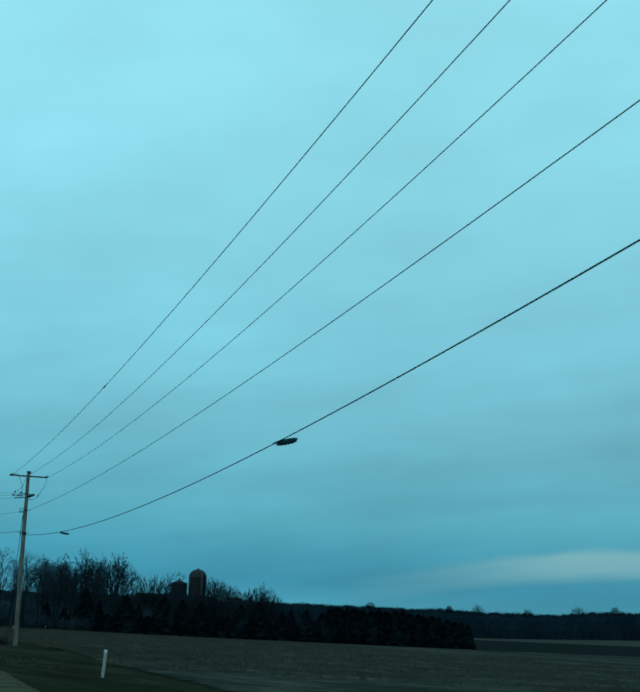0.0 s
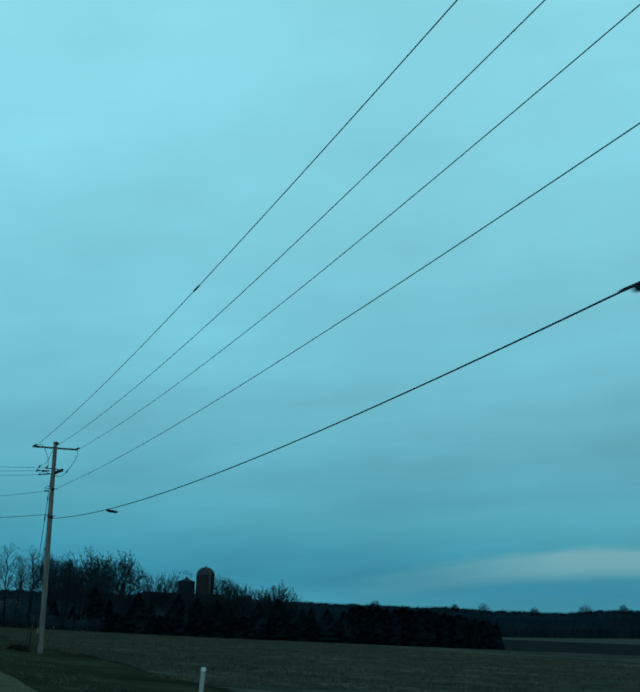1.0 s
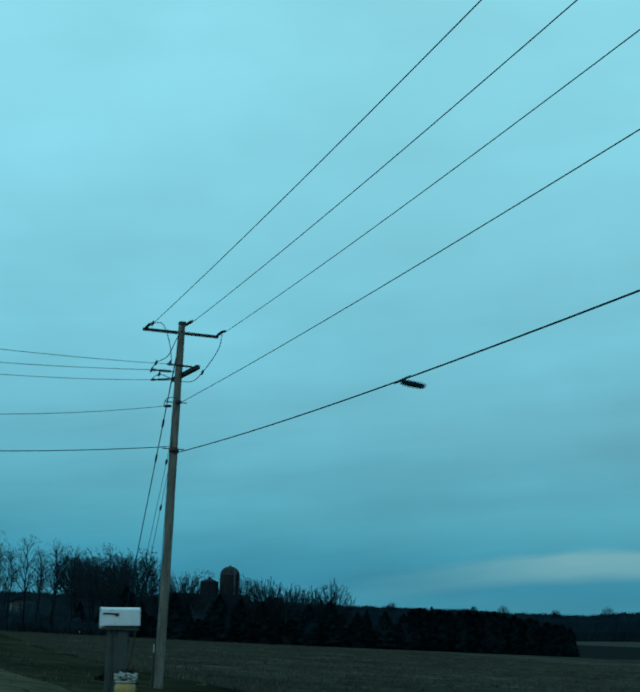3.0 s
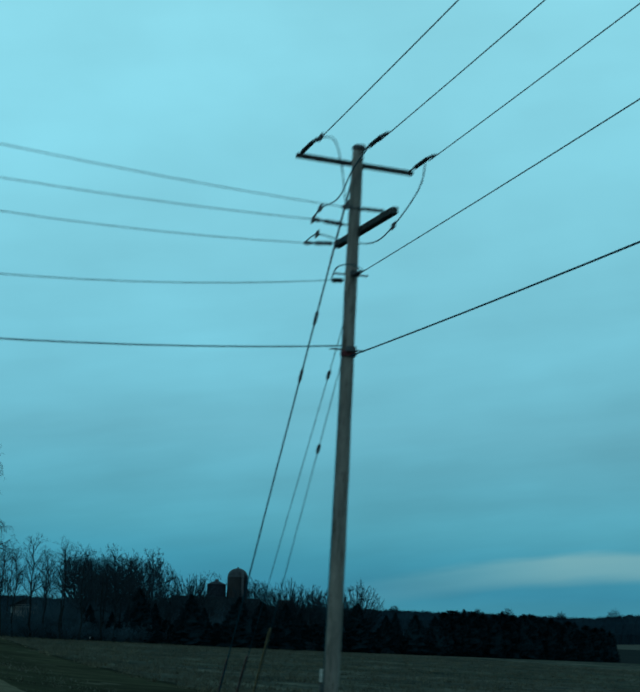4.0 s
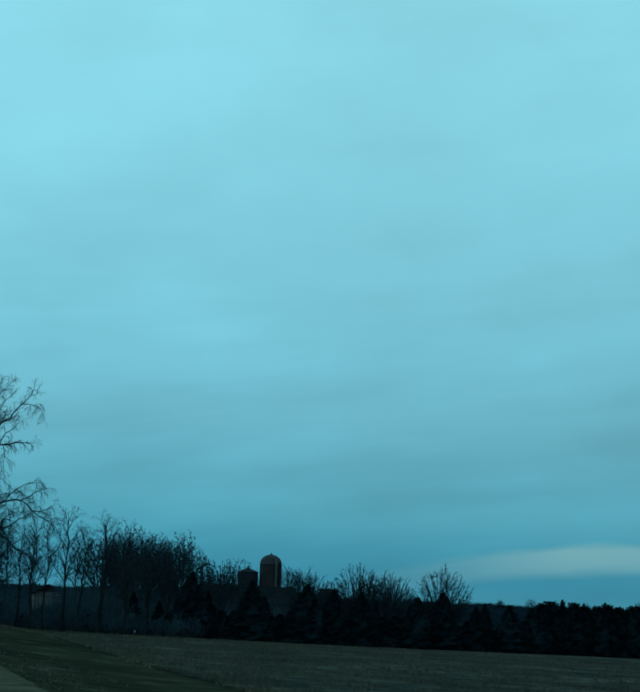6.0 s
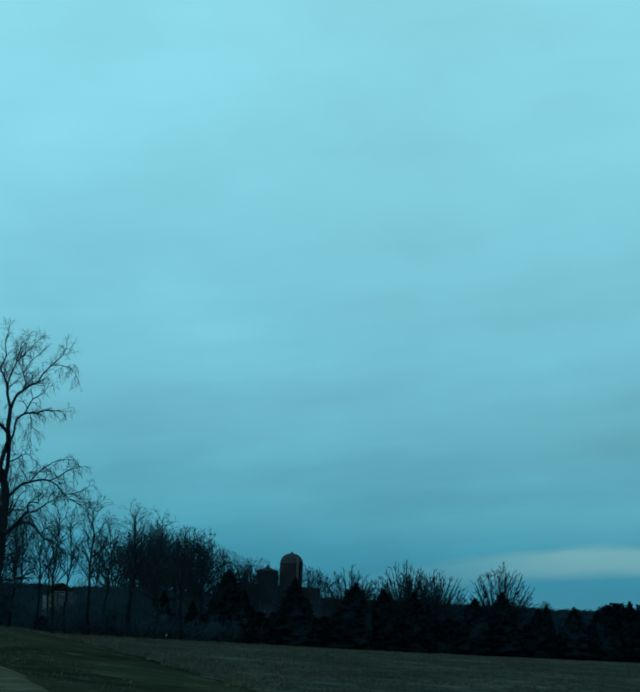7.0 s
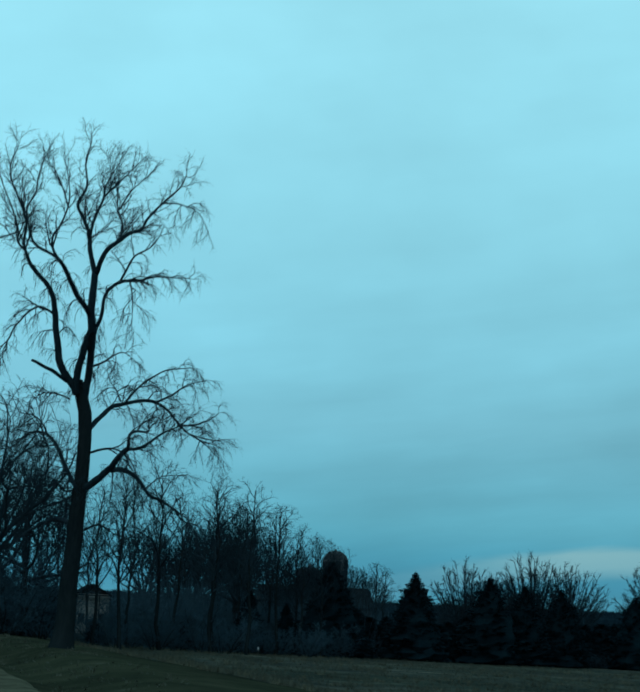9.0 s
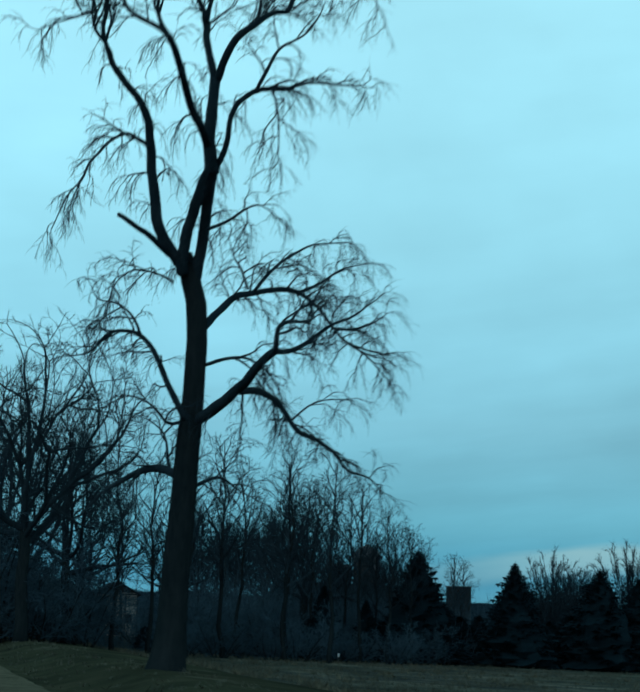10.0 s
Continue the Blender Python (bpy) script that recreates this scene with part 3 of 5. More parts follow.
def build_planter():
    x, y = 3.11, 77.06
    p = thing("planter", "yellow round-bellied planter with cream flowers fixed to the mailbox post", "planter", (x, y, 0.46))
    part("pot", Shape().lathe([(0.075, 0.0), (0.105, 0.025), (0.135, 0.10), (0.142, 0.17), (0.128, 0.225), (0.118, 0.235)], 20), YELLOW, p, smooth=True)
    part("rim", Shape().lathe([(0.118, 0.236), (0.136, 0.240), (0.140, 0.255), (0.130, 0.268), (0.112, 0.262)], 20), PALE, p, "cream rim", smooth=True)
    r = np.random.default_rng(3)
    blooms, leaves = Shape(), Shape()
    for k in range(70):
        a, e, q = r.uniform(0, 6.3), r.uniform(0.06, 0.16), r.uniform(0.06, 0.155)
        c = Vector((q * math.cos(a), q * math.sin(a), 0.19 + e))
        blooms.lathe([(0.004, 0.0), (0.024, 0.012), (0.028, 0.028), (0.008, 0.04)], 6)
        blooms.v[-24:] = [v + c for v in blooms.v[-24:]]
    for k in range(90):
        a, q = r.uniform(0, 6.3), 0.07 * math.sqrt(r.uniform())
        c = Vector((q * math.cos(a), q * math.sin(a), 0.26))
        leaves.spike(c, c + Vector((r.normal(0, 0.05), r.normal(0, 0.05), r.uniform(0.10, 0.19))), 0.012)
    part("flowers", blooms, PALE, p, "cream flower heads")
    part("leaves", leaves, NEEDLE, p, "dark leaves")


build_planter()


def build_marker():
    x, y = 7.5, 57.1
    m = thing("marker_post", "thin white fibreglass marker post leaning in the grass", "marker post", (x, y, ground_z(x, y)))
    body = part("blade", Shape().box(-0.055, -0.012, -0.2, 0.055, 0.012, 0.86, bevel=0.006), PALE, m)
    tip = part("tip", Shape().box(-0.055, -0.014, 0.862, 0.055, 0.014, 0.96, bevel=0.008), WHITE, m, "white cap")
    for o in (body, tip):
        o.rotation_euler = (0.03, 0.06, 0.15)


build_marker()


def build_stake():
    x, y = 29.4, 311.5
    m = thing("stake", "short white-topped stake at the foot of the wood", "stake", (x, y, ground_z(x, y)))
    post = part("post", Shape().box(-0.035, -0.035, -0.15, 0.035, 0.035, 0.40, bevel=0.006), POSTWOOD, m)
    cap = part("cap", Shape().box(-0.05, -0.05, 0.402, 0.05, 0.05, 0.64, bevel=0.012), WHITE, m, "white painted top")
    for o in (post, cap):
        o.rotation_euler = (0.0, 0.05, 0.3)


build_stake()


def build_leaf_heap():
    """A low mound of dead leaves and weed stalks."""
    x, y = 7.05, 106.2
    r = np.random.default_rng(17)
    s = Shape()
    for _ in range(1100):
        a, q = r.uniform(0, 6.3), math.sqrt(r.uniform())
        dx, dy = 0.62 * q * math.cos(a), 1.5 * q * math.sin(a)
        c = Vector((dx, dy, ground_z(x + dx, y + dy) - ground_z(x, y) + (1 - q * q) * 0.26 * r.uniform(0.1, 1.1)))
        u, v = Vector(r.normal(0, 0.035, 3)), Vector(r.normal(0, 0.035, 3))
        k = len(s.v)
        s.v += [c - u, c + v, c + u, c - v]
        s.f.append((k, k + 1, k + 2, k + 3))
    for _ in range(160):
        a, q = r.uniform(0, 6.3), 0.8 * math.sqrt(r.uniform())
        c = Vector((0.62 * q * math.cos(a), 1.5 * q * math.sin(a), 0.0))
        s.spike(c, c + Vector((r.normal(0, 0.12), r.normal(0, 0.12), r.uniform(0.25, 0.55))), 0.010)
    single("leaf_heap", s, LEAFHEAP, "low dark heap of dead leaves and stalks beside the pole", "leaf heap", (x, y, ground_z(x, y)))


build_leaf_heap()

# ---- trees ----


class Tree:
    """Grows tapered limbs into a trunk mesh and a crown mesh."""

    def __init__(self, seed):
        self.r = np.random.default_rng(seed)
        self.trunk, self.crown = Shape(), Shape()

    def line(self, p, d, length, n, wob, rise):
        pts = [Vector(p)]
        d = Vector(d).normalized()
        for _ in range(n):
            d = (d + Vector(self.r.normal(0, wob, 3)) + Vector((0, 0, rise))).normalized()
            pts.append(pts[-1] + d * (length / n))
        return pts

    def put(self, pts, r0, r1, level):
        n = len(pts) - 1
        radii = [max(self.thin, r0 + (r1 - r0) * (i / n) ** 0.9) for i in range(n + 1)]
        shape = self.trunk if level == 0 else self.crown
        shape.tube(pts, radii, (8, 5, 3, 3, 3)[min(level, 4)], cap=level < 1)
        return radii

    def kids(self, pts, radii, length, level, plan):
        """plan: per level (count, from, angle, ratio, wobble, rise)."""
        if level > len(plan):
            return
        count, begin, angle, ratio, wob, rise = plan[level - 1]
        n = len(pts) - 1
        spin = self.r.uniform(0, 6.3)
        for k in range(count):
            u = begin + (1 - begin) * (k + self.r.uniform(0.1, 0.9)) / count
            i = min(int(u * n), n - 1)
            f = u * n - i
            p = pts[i].lerp(pts[i + 1], f)
            along = (pts[i + 1] - pts[i]).normalized()
            spin += 2.4 + self.r.normal(0, 0.5)
            side = along.orthogonal().normalized()
            side = Matrix.Rotation(spin, 3, along) @ side
            a = radians(angle) * self.r.uniform(0.7, 1.3)
            d = along * math.cos(a) + side * math.sin(a)
            l = length * ratio * (1.15 - 0.65 * u) * self.r.uniform(0.7, 1.25)
            r = min((radii[i] * (1 - f) + radii[i + 1] * f) * 0.68, l * 0.018 + self.thin)
            if level == len(plan):
                self.crown.spike(p, p + (d + Vector((0, 0, rise))).normalized() * l, 0.016)
                continue
            m = (6, 4, 2)[min(level - 1, 2)]
            sub = self.line(p, d, l, m, wob, rise)
            rad = self.put(sub, r, self.thin, level)
            self.kids(sub, rad, l, level + 1, plan)

    def stem(self, p, d, length, r0, r1, plan, n=9, wob=0.05, rise=0.03):
        pts = self.line(p, d, length, n, wob, rise)
        rad = self.put(pts, r0, r1, 0)
        self.kids(pts, rad, length, 1, plan)

    def fit(self, height, wide, foot=0.2):
        """Bring the grown tree to its height and crown radius, its outline gathered into an uneven dome."""
        co = np.array([tuple(v) for v in self.crown.v])
        tall = np.percentile(co[:, 2], 99)
        across = np.percentile(np.hypot(co[:, 0], co[:, 1]), 88)
        co *= (wide / across, wide / across, height / tall)
        m = Matrix.Diagonal((wide / across, wide / across, height / tall, 1))
        self.trunk.v = [m @ Vector(v) for v in self.trunk.v]
        mid, half = height * (1 + foot) / 2, height * (1 - foot) / 2
        lump = Vector((self.r.uniform(0, 50), 0, 0))
        out = []
        for x, y, z in co:
            q = Vector((x / wide, y / wide, (z - mid) / half))
            far = q.length
            start = 0.7 - 0.25 * min(1.0, max(0.0, 3 * q.z))
            if far > start and z > height * foot:
                edge = 1.06 + 0.22 * noise.noise(q.normalized() * 2.3 + lump)
                q *= (start + (edge - start) * math.tanh((far - start) / (edge - start) * 0.75)) / far
            out.append(Vector((q.x * wide, q.y * wide, mid + q.z * half)))
        self.crown.v = out

    def done(self, name, label, group, crown_mat=None):
        t = thing(name, label, "tree", (0, 0, -50), group)
        part("trunk", self.trunk, BARK, t, smooth=True)
        part("crown", self.crown, crown_mat or TWIG, t)
        return t


def fork(t, p, d, length, r, level, spread, up, tip, twigs, ratio=0.78, wob=0.09):
    """A limb that forks again and again; the last forks carry fans of fine twigs."""
    n = 4 if level > 2 else 3
    pts, way = [Vector(p)], Vector(d).normalized()
    for i in range(n):
        way = (way + Vector(t.r.normal(0, wob, 3)) + Vector((0, 0, up))).normalized()
        pts.append(pts[-1] + way * (length / n))
    end = max(tip, r * 0.76)
    t.crown.tube(pts, [r + (end - r) * i / n for i in range(n + 1)], 6 if r > 0.06 else 4 if r > 0.03 else 3, cap=False)

    def off(base, angle):
        side = Matrix.Rotation(t.r.uniform(0, 6.3), 3, base) @ base.orthogonal().normalized()
        return base * math.cos(angle) + side * math.sin(angle)

    if level == 0:
        for k in range(twigs):
            q = pts[t.r.integers(1, n + 1)]
            w = (off(way, radians(spread) * t.r.uniform(0.2, 1.3)) + Vector((0, 0, up))).normalized()
            t.crown.spike(q, q + w * length * t.r.uniform(0.3, 0.85), tip * 0.62)
        return
    count = 3 if t.r.uniform() < 0.35 else 2
    for k in range(count):
        a = radians(spread) * (t.r.uniform(0.25, 0.6) if k == 0 else t.r.uniform(0.75, 1.25))
        fork(t, pts[-1], off(way, a), length * ratio * (t.r.uniform(0.9, 1.15) if k == 0 else t.r.uniform(0.7, 1.0)), end * (0.92 if k == 0 else 0.74), level - 1, spread, up, tip, twigs, ratio, wob)
    if level > 1 and t.r.uniform() < 0.8:
        i = t.r.integers(1, n)
        fork(t, pts[i], off(way, radians(spread) * 1.2), length * 0.6, max(tip, end * 0.5), level - 2, spread, up, tip, twigs, ratio, wob)


def wander(t, height, n, wob):
    p = Vector((0, 0, -0.3))
    out = [p.copy()]
    for _ in range(n):
        p = p + Vector((t.r.normal(0, wob), t.r.normal(0, wob), (height + 0.3) / n))
        out.append(p.copy())
    return out


def tall_tree(seed, h, wide=2.7, limbs=18, tip=0.0088):
    """A leader with steep side limbs, as trees grow in a wood."""
    t = Tree(seed)
    top = wander(t, h * 0.9, 12, 0.10)
    r0 = h * 0.0105
    t.trunk.tube(top, [r0 * (1.25 if i == 0 else 1 - 0.86 * i / 12) for i in range(13)], 8)
    spin = t.r.uniform(0, 6.3)
    for k in range(limbs):
        u = 0.34 + 0.62 * (k + t.r.uniform(0.2, 0.8)) / limbs
        i = min(int(u * 12), 11)
        p = top[i].lerp(top[i + 1], u * 12 - i)
        spin += 2.4 + t.r.normal(0, 0.4)
        a = radians(t.r.uniform(28, 52) * (1.1 - 0.5 * u))
        d = Vector((math.sin(a) * math.cos(spin), math.sin(a) * math.sin(spin), math.cos(a)))
        fork(t, p, d, h * (0.135 - 0.055 * u) * t.r.uniform(0.75, 1.25), r0 * (0.55 - 0.31 * u), 3, 38, 0.03, tip, 8, 0.78, 0.12)
    t.fit(h, wide, 0.25)
    return t.done("tree", "tall bare leafless tree in the wood", "bare trees of the wood")


def round_tree(seed, h, wide=6.0, limbs=8, levels=5, tip=0.021, low=0.0, stout=0.56, twigs=13):
    """A short bole that breaks into spreading limbs under a wide rounded crown."""
    t = Tree(seed)
    bole = wander(t, h * 0.26, 5, 0.06)
    r0 = h * 0.021
    t.trunk.tube(bole, [r0 * 1.35] + [r0 * (1 - 0.05 * i) for i in range(1, 6)], 9)
    for k in range(limbs):
        spin = 2 * math.pi * k / limbs + t.r.normal(0, 0.25)
        a = radians((12, 62, 34, 74, 48, 68, 26, 80)[k % 8] + t.r.normal(0, 5) + low)
        d = Vector((math.sin(a) * math.cos(spin), math.sin(a) * math.sin(spin), math.cos(a)))
        fork(t, bole[-1] - Vector((0, 0, h * 0.05 * t.r.uniform())), d, h * 0.19 * t.r.uniform(0.9, 1.1), r0 * stout, levels, 44, 0.015, tip, twigs, 0.78, 0.12)
    t.fit(h, wide, 0.12)
    return t.done("tree", "broad round-crowned bare tree in the wood", "bare trees of the wood")


def vase_tree(seed, h):
    """Many upright stems that fan out from one foot to a rounded, twiggy dome."""
    t = Tree(seed)
    t.trunk.tube(wander(t, h * 0.12, 3, 0.02), [h * 0.026, h * 0.023, h * 0.022, h * 0.021], 8)
    stems, n = 84, 7
    for k in range(stems):
        spin = 2.4 * k + t.r.normal(0, 0.2)
        phi = radians(108 * ((k + 0.5) / stems) ** 0.62 + t.r.normal(0, 4))
        size = t.r.uniform(0.86, 1.04)
        reach = 0.39 * h * math.sin(phi) * size
        foot, tip = Vector((0, 0, h * 0.09)), Vector((reach * math.cos(spin), reach * math.sin(spin), h * (0.56 + 0.40 * math.cos(phi) * size)))
        bend = Vector((tip.x * 0.42, tip.y * 0.42, foot.z + (tip.z - foot.z) * 0.55))
        pts = [foot * (1 - u) ** 2 + bend * (2 * u * (1 - u)) + tip * u * u + Vector(t.r.normal(0, h * 0.004, 3)) for u in [i / n for i in range(n + 1)]]
        t.crown.tube(pts, [h * (0.0060 - 0.0038 * i / n) for i in range(n + 1)], 4, cap=False)
        for b in range(8):
            u = t.r.uniform(0.45, 1.0)
            i = min(int(u * n), n - 1)
            p, way = pts[i].lerp(pts[i + 1], u * n - i), (pts[i + 1] - pts[i]).normalized()
            out = (way + Vector(t.r.normal(0, 0.48, 3)) + Vector((0, 0, 0.05))).normalized()
            q = p + out * (h * 0.15 * (1.35 - u) * t.r.uniform(0.6, 1.1))
            t.crown.tube([p, p.lerp(q, 0.5), q], [0.026, 0.022, 0.018], 3, cap=False)
            for _ in range(5):
                a = p.lerp(q, t.r.uniform(0.2, 1.0))
                t.crown.spike(a, a + (out + Vector(t.r.normal(0, 0.6, 3))).normalized() * (h * 0.055 * t.r.uniform(0.5, 1.2)), 0.016)
    return t.done("tree", "fan-shaped bare tree with many upright stems", "fan-shaped bare trees")


def shrub(seed, h, thin=0.014):
    t = Tree(seed)
    t.thin = thin
    plan = [(7, 0.1, 45, 0.5, 0.14, 0.04), (6, 0.15, 48, 0.55, 0.16, 0.03), (6, 0.1, 48, 0.6, 0.18, 0.0)]
    n = 8
    for k in range(n):
        a = 2 * math.pi * k / n + t.r.uniform(-0.3, 0.3)
        lean = t.r.uniform(0.1, 1.0)
        t.stem((0.4 * math.cos(a), 0.4 * math.sin(a), -0.2), (lean * math.cos(a), lean * math.sin(a), 1), h * t.r.uniform(0.6, 1.0), h * 0.012, 0.015, plan, 6, 0.1, 0.02)
    return t.done("shrub", "dense bare shrub at the edge of the wood", "shrubs of the thicket", HEDGE)


def fir(seed, h, width, power=0.8):
    r = np.random.default_rng(seed)
    t = thing("fir_tree", "dark green conical fir tree at the field edge", "tree", (0, 0, -50), "row of firs")
    part("trunk", Shape().tube([(0, 0, -0.3), (0, 0, h * 0.5), (0, 0, h * 0.97)], [h * 0.02, h * 0.012, 0.01], 7), BARK, t)
    s = Shape()
    tiers = int(h * 5.0)
    for k in range(tiers):
        u = 0.04 + 0.95 * k / (tiers - 1)
        reach = width * 0.5 * ((1 - u) ** power + 0.03) * r.uniform(0.8, 1.12)
        n = max(6, int(6 + 10 * (1 - u)))
        for b in range(n):
            a = 2 * math.pi * b / n + r.uniform(-0.3, 0.3) + k * 1.1
            l = reach * r.uniform(0.7, 1.12)
            droop = -0.28 * (1 - u) + 0.25 * u + r.normal(0, 0.06)
            out = Vector((math.cos(a), math.sin(a), 0))
            side = Vector((-math.sin(a), math.cos(a), 0))
            base = Vector((0, 0, u * h))
            m = 5
            for q in range(m):
                v0, v1 = q / m, (q + 1) / m
                p0 = base + out * (l * v0) + Vector((0, 0, droop * l * v0 + 0.12 * l * v0 * v0))
                p1 = base + out * (l * v1) + Vector((0, 0, droop * l * v1 + 0.12 * l * v1 * v1))
                w = l * 0.36 * (1 - v0) + 0.09
                for sg in (-1, 1):
                    tip = (p0 + p1) / 2 + out * (l * 0.14) + side * (sg * w * r.uniform(0.8, 1.3)) + Vector((0, 0, -0.07 - r.uniform(0, 0.10)))
                    i = len(s.v)
                    s.v += [p0, p1, tip]
                    s.f.append((i, i + 1, i + 2))
                i = len(s.v)
                s.v += [p0 + Vector((0, 0, 0.03)), p1, (p0 + p1) / 2 - Vector((0, 0, 0.28 + 0.12 * r.uniform()))]
                s.f.append((i, i + 1, i + 2))
    rings = 14
    first = len(s.v)
    for k in range(rings):
        u = k / (rings - 1)
        for b in range(12):
            a = 2 * math.pi * b / 12
            q = width * 0.5 * 0.84 * (1 - u) ** power * r.uniform(0.75, 1.15)
            s.v.append(Vector((q * math.cos(a), q * math.sin(a), h * (0.04 + 0.9 * u) + r.uniform(-0.1, 0.1))))
    for k in range(rings - 1):
        for b in range(12):
            a, c = first + k * 12 + b, first + k * 12 + (b + 1) % 12
            s.f.append((a, c, c + 12, a + 12))
    for _ in range(6):
        a = r.uniform(0, 6.3)
        i = len(s.v)
        s.v += [Vector((0, 0, h * 0.9)), Vector((0.05 * math.cos(a), 0.05 * math.sin(a), h * 0.93)), Vector((0, 0, h * 1.03))]
        s.f.append((i, i + 1, i + 2))
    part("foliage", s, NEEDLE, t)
    return t


RND = np.random.default_rng(5)


def plant(master, x, y, scale=1.0, sink=0.1, turn=None):
    m = pose(x, y, ground_z(x, y) - sink, 0, 0, RND.uniform(0, 360) if turn is None else turn)
    master.scale = (scale,) * 3
    return copy_thing(master, m)


def plant_top(master, x, y, top):
    """Plants a copy whose highest twigs reach the given height."""
    crown = [o for o in master.children if o.name.startswith("crown")][0]
    z = np.empty(len(crown.data.vertices) * 3)
    crown.data.vertices.foreach_get("co", z)
    return plant(master, x, y, (top - ground_z(x, y) + 0.1) / np.percentile(z[2::3], 99.7))


def retire(master):
    for o in (*master.children_recursive, master):
        bpy.data.objects.remove(o)


# ---- the great roadside tree ----


def build_great_tree():
    t = Tree(77)
    foot = Vector((6.15, 243.2, ground_z(6.15, 243.2)))
    # per level: spacing, angle, length, wobble, first rise, droop towards the tip
    weep = [(0.29, 54, 0.95, 0.20, 0.03, -0.20), (0.18, 48, 0.62, 0.20, 0.0, -0.42), (0.095, 44, 0.36, 0.16, -0.05, -0.45)]
    rise = [(0.29, 45, 0.95, 0.17, 0.10, -0.03), (0.18, 44, 0.60, 0.19, 0.06, -0.14), (0.095, 44, 0.34, 0.16, 0.02, -0.25)]
    bare = [(0.50, 60, 0.70, 0.20, 0.0, -0.35), (0.15, 46, 0.75, 0.18, -0.05, -0.7), (0.11, 42, 0.36, 0.14, -0.1, -0.6)]
    thick = (0.026, 0.0132, 0.0078)

    def bend(p, d, length, n, wob, up, droop):
        pts, d = [p.copy()], d.normalized()
        for i in range(n):
            d = (d + Vector(t.r.normal(0, wob, 3)) + Vector((0, 0, up + droop * (i + 1) / n))).normalized()
            pts.append(pts[-1] + d * (length / n))
        return pts

    def sprout(pts, radii, plan, level):
        """Side shoots spaced along a limb, each finer and more drooping than the last."""
        gap, angle, long, wob, up, droop = plan[level]
        length = sum((pts[i + 1] - pts[i]).length for i in range(len(pts) - 1))
        count = max(2, int(length / gap))
        spin = t.r.uniform(0, 6.3)
        n = len(pts) - 1
        for k in range(count + (level < 2)):
            u = 0.12 + 0.88 * (k + t.r.uniform(0.0, 1.0)) / count if k < count else 0.999
            u = min(u, 0.999)
            i = min(int(u * n), n - 1)
            p = pts[i].lerp(pts[i + 1], u * n - i)
            along = (pts[i + 1] - pts[i]).normalized()
            spin += 2.4 + t.r.normal(0, 0.6)
            side = Matrix.Rotation(spin, 3, along) @ along.orthogonal().normalized()
            a = radians(angle) * t.r.uniform(0.5, 1.3) * (0.25 if k == count else 1.0)
            l = long * (1.2 - (0.8 if level == 0 else 0.35) * u) * t.r.uniform(0.45, 1.35)
            d = along * math.cos(a) + side * math.sin(a)
            r = min(radii[i] * 0.7, thick[level] * (0.6 + 0.5 * l / long))
            if level == 2:
                sub = bend(p, d, l, 3, wob, up, droop)
                t.crown.tube(sub, [r, r * 0.85, r * 0.65, r * 0.35], 3, cap=False)
                continue
            m = (7, 5)[level]
            sub = bend(p, d, l, m, wob, up, droop)
            rad = [r + (thick[level + 1] * 0.9 - r) * (q / m) for q in range(m + 1)]
            t.crown.tube(sub, rad, (5, 3)[level], cap=False)
            sprout(sub, rad, plan, level + 1)

    def limb(r0, r1, path, plan=None):
        """path: (across, along the road, up) control points of a smooth tapering limb."""
        ctrl = [Vector((x, y, z - foot.z)) for x, y, z in path]
        pts = []
        for i in range(len(ctrl) - 1):
            a, b = ctrl[max(i - 1, 0)], ctrl[i]
            c, d = ctrl[i + 1], ctrl[min(i + 2, len(ctrl) - 1)]
            for q in range(4):
                u = q / 4
                pts.append(0.5 * ((2 * b) + (c - a) * u + (2 * a - 5 * b + 4 * c - d) * u * u + (3 * b - a - 3 * c + d) * u ** 3))
        pts.append(ctrl[-1])
        for i in range(1, len(pts) - 1):
            pts[i] += Vector((noise.noise(pts[i] * 1.9), noise.noise(pts[i] * 1.9 + Vector((9, 0, 0))), noise.noise(pts[i] * 1.9 + Vector((0, 5, 0))))) * 0.035
        if plan is rise:
            d = (pts[-1] - pts[-4]).normalized()
            for _ in range(2):
                d = (d + Vector(t.r.normal(0, 0.12, 3)) + Vector((0, 0, 0.09))).normalized()
                pts.append(pts[-1] + d * 0.15)
        n = len(pts) - 1
        radii = [(r0 + (r1 - r0) * (i / n)) * (1 + 0.10 * noise.noise(pts[i] * 3)) for i in range(n + 1)]
        t.crown.tube(pts, radii, 9)
        if plan:
            sprout(pts, radii, plan, 0)

    # trunk with its flared foot, one ridged mesh up to the fork
    axis = ((0.10, -0.5, 0.60), (0.16, 0.0, 0.49), (0.20, 0.28, 0.425), (0.24, 0.7, 0.38), (0.28, 1.3, 0.355), (0.30, 2.6, 0.335), (0.40, 4.2, 0.31), (0.46, 5.6, 0.285),
            (0.53, 6.7, 0.27), (0.55, 8.0, 0.262), (0.48, 9.0, 0.262), (0.28, 9.7, 0.25), (0.12, 10.25, 0.20))
    ring, sides = 60, 26
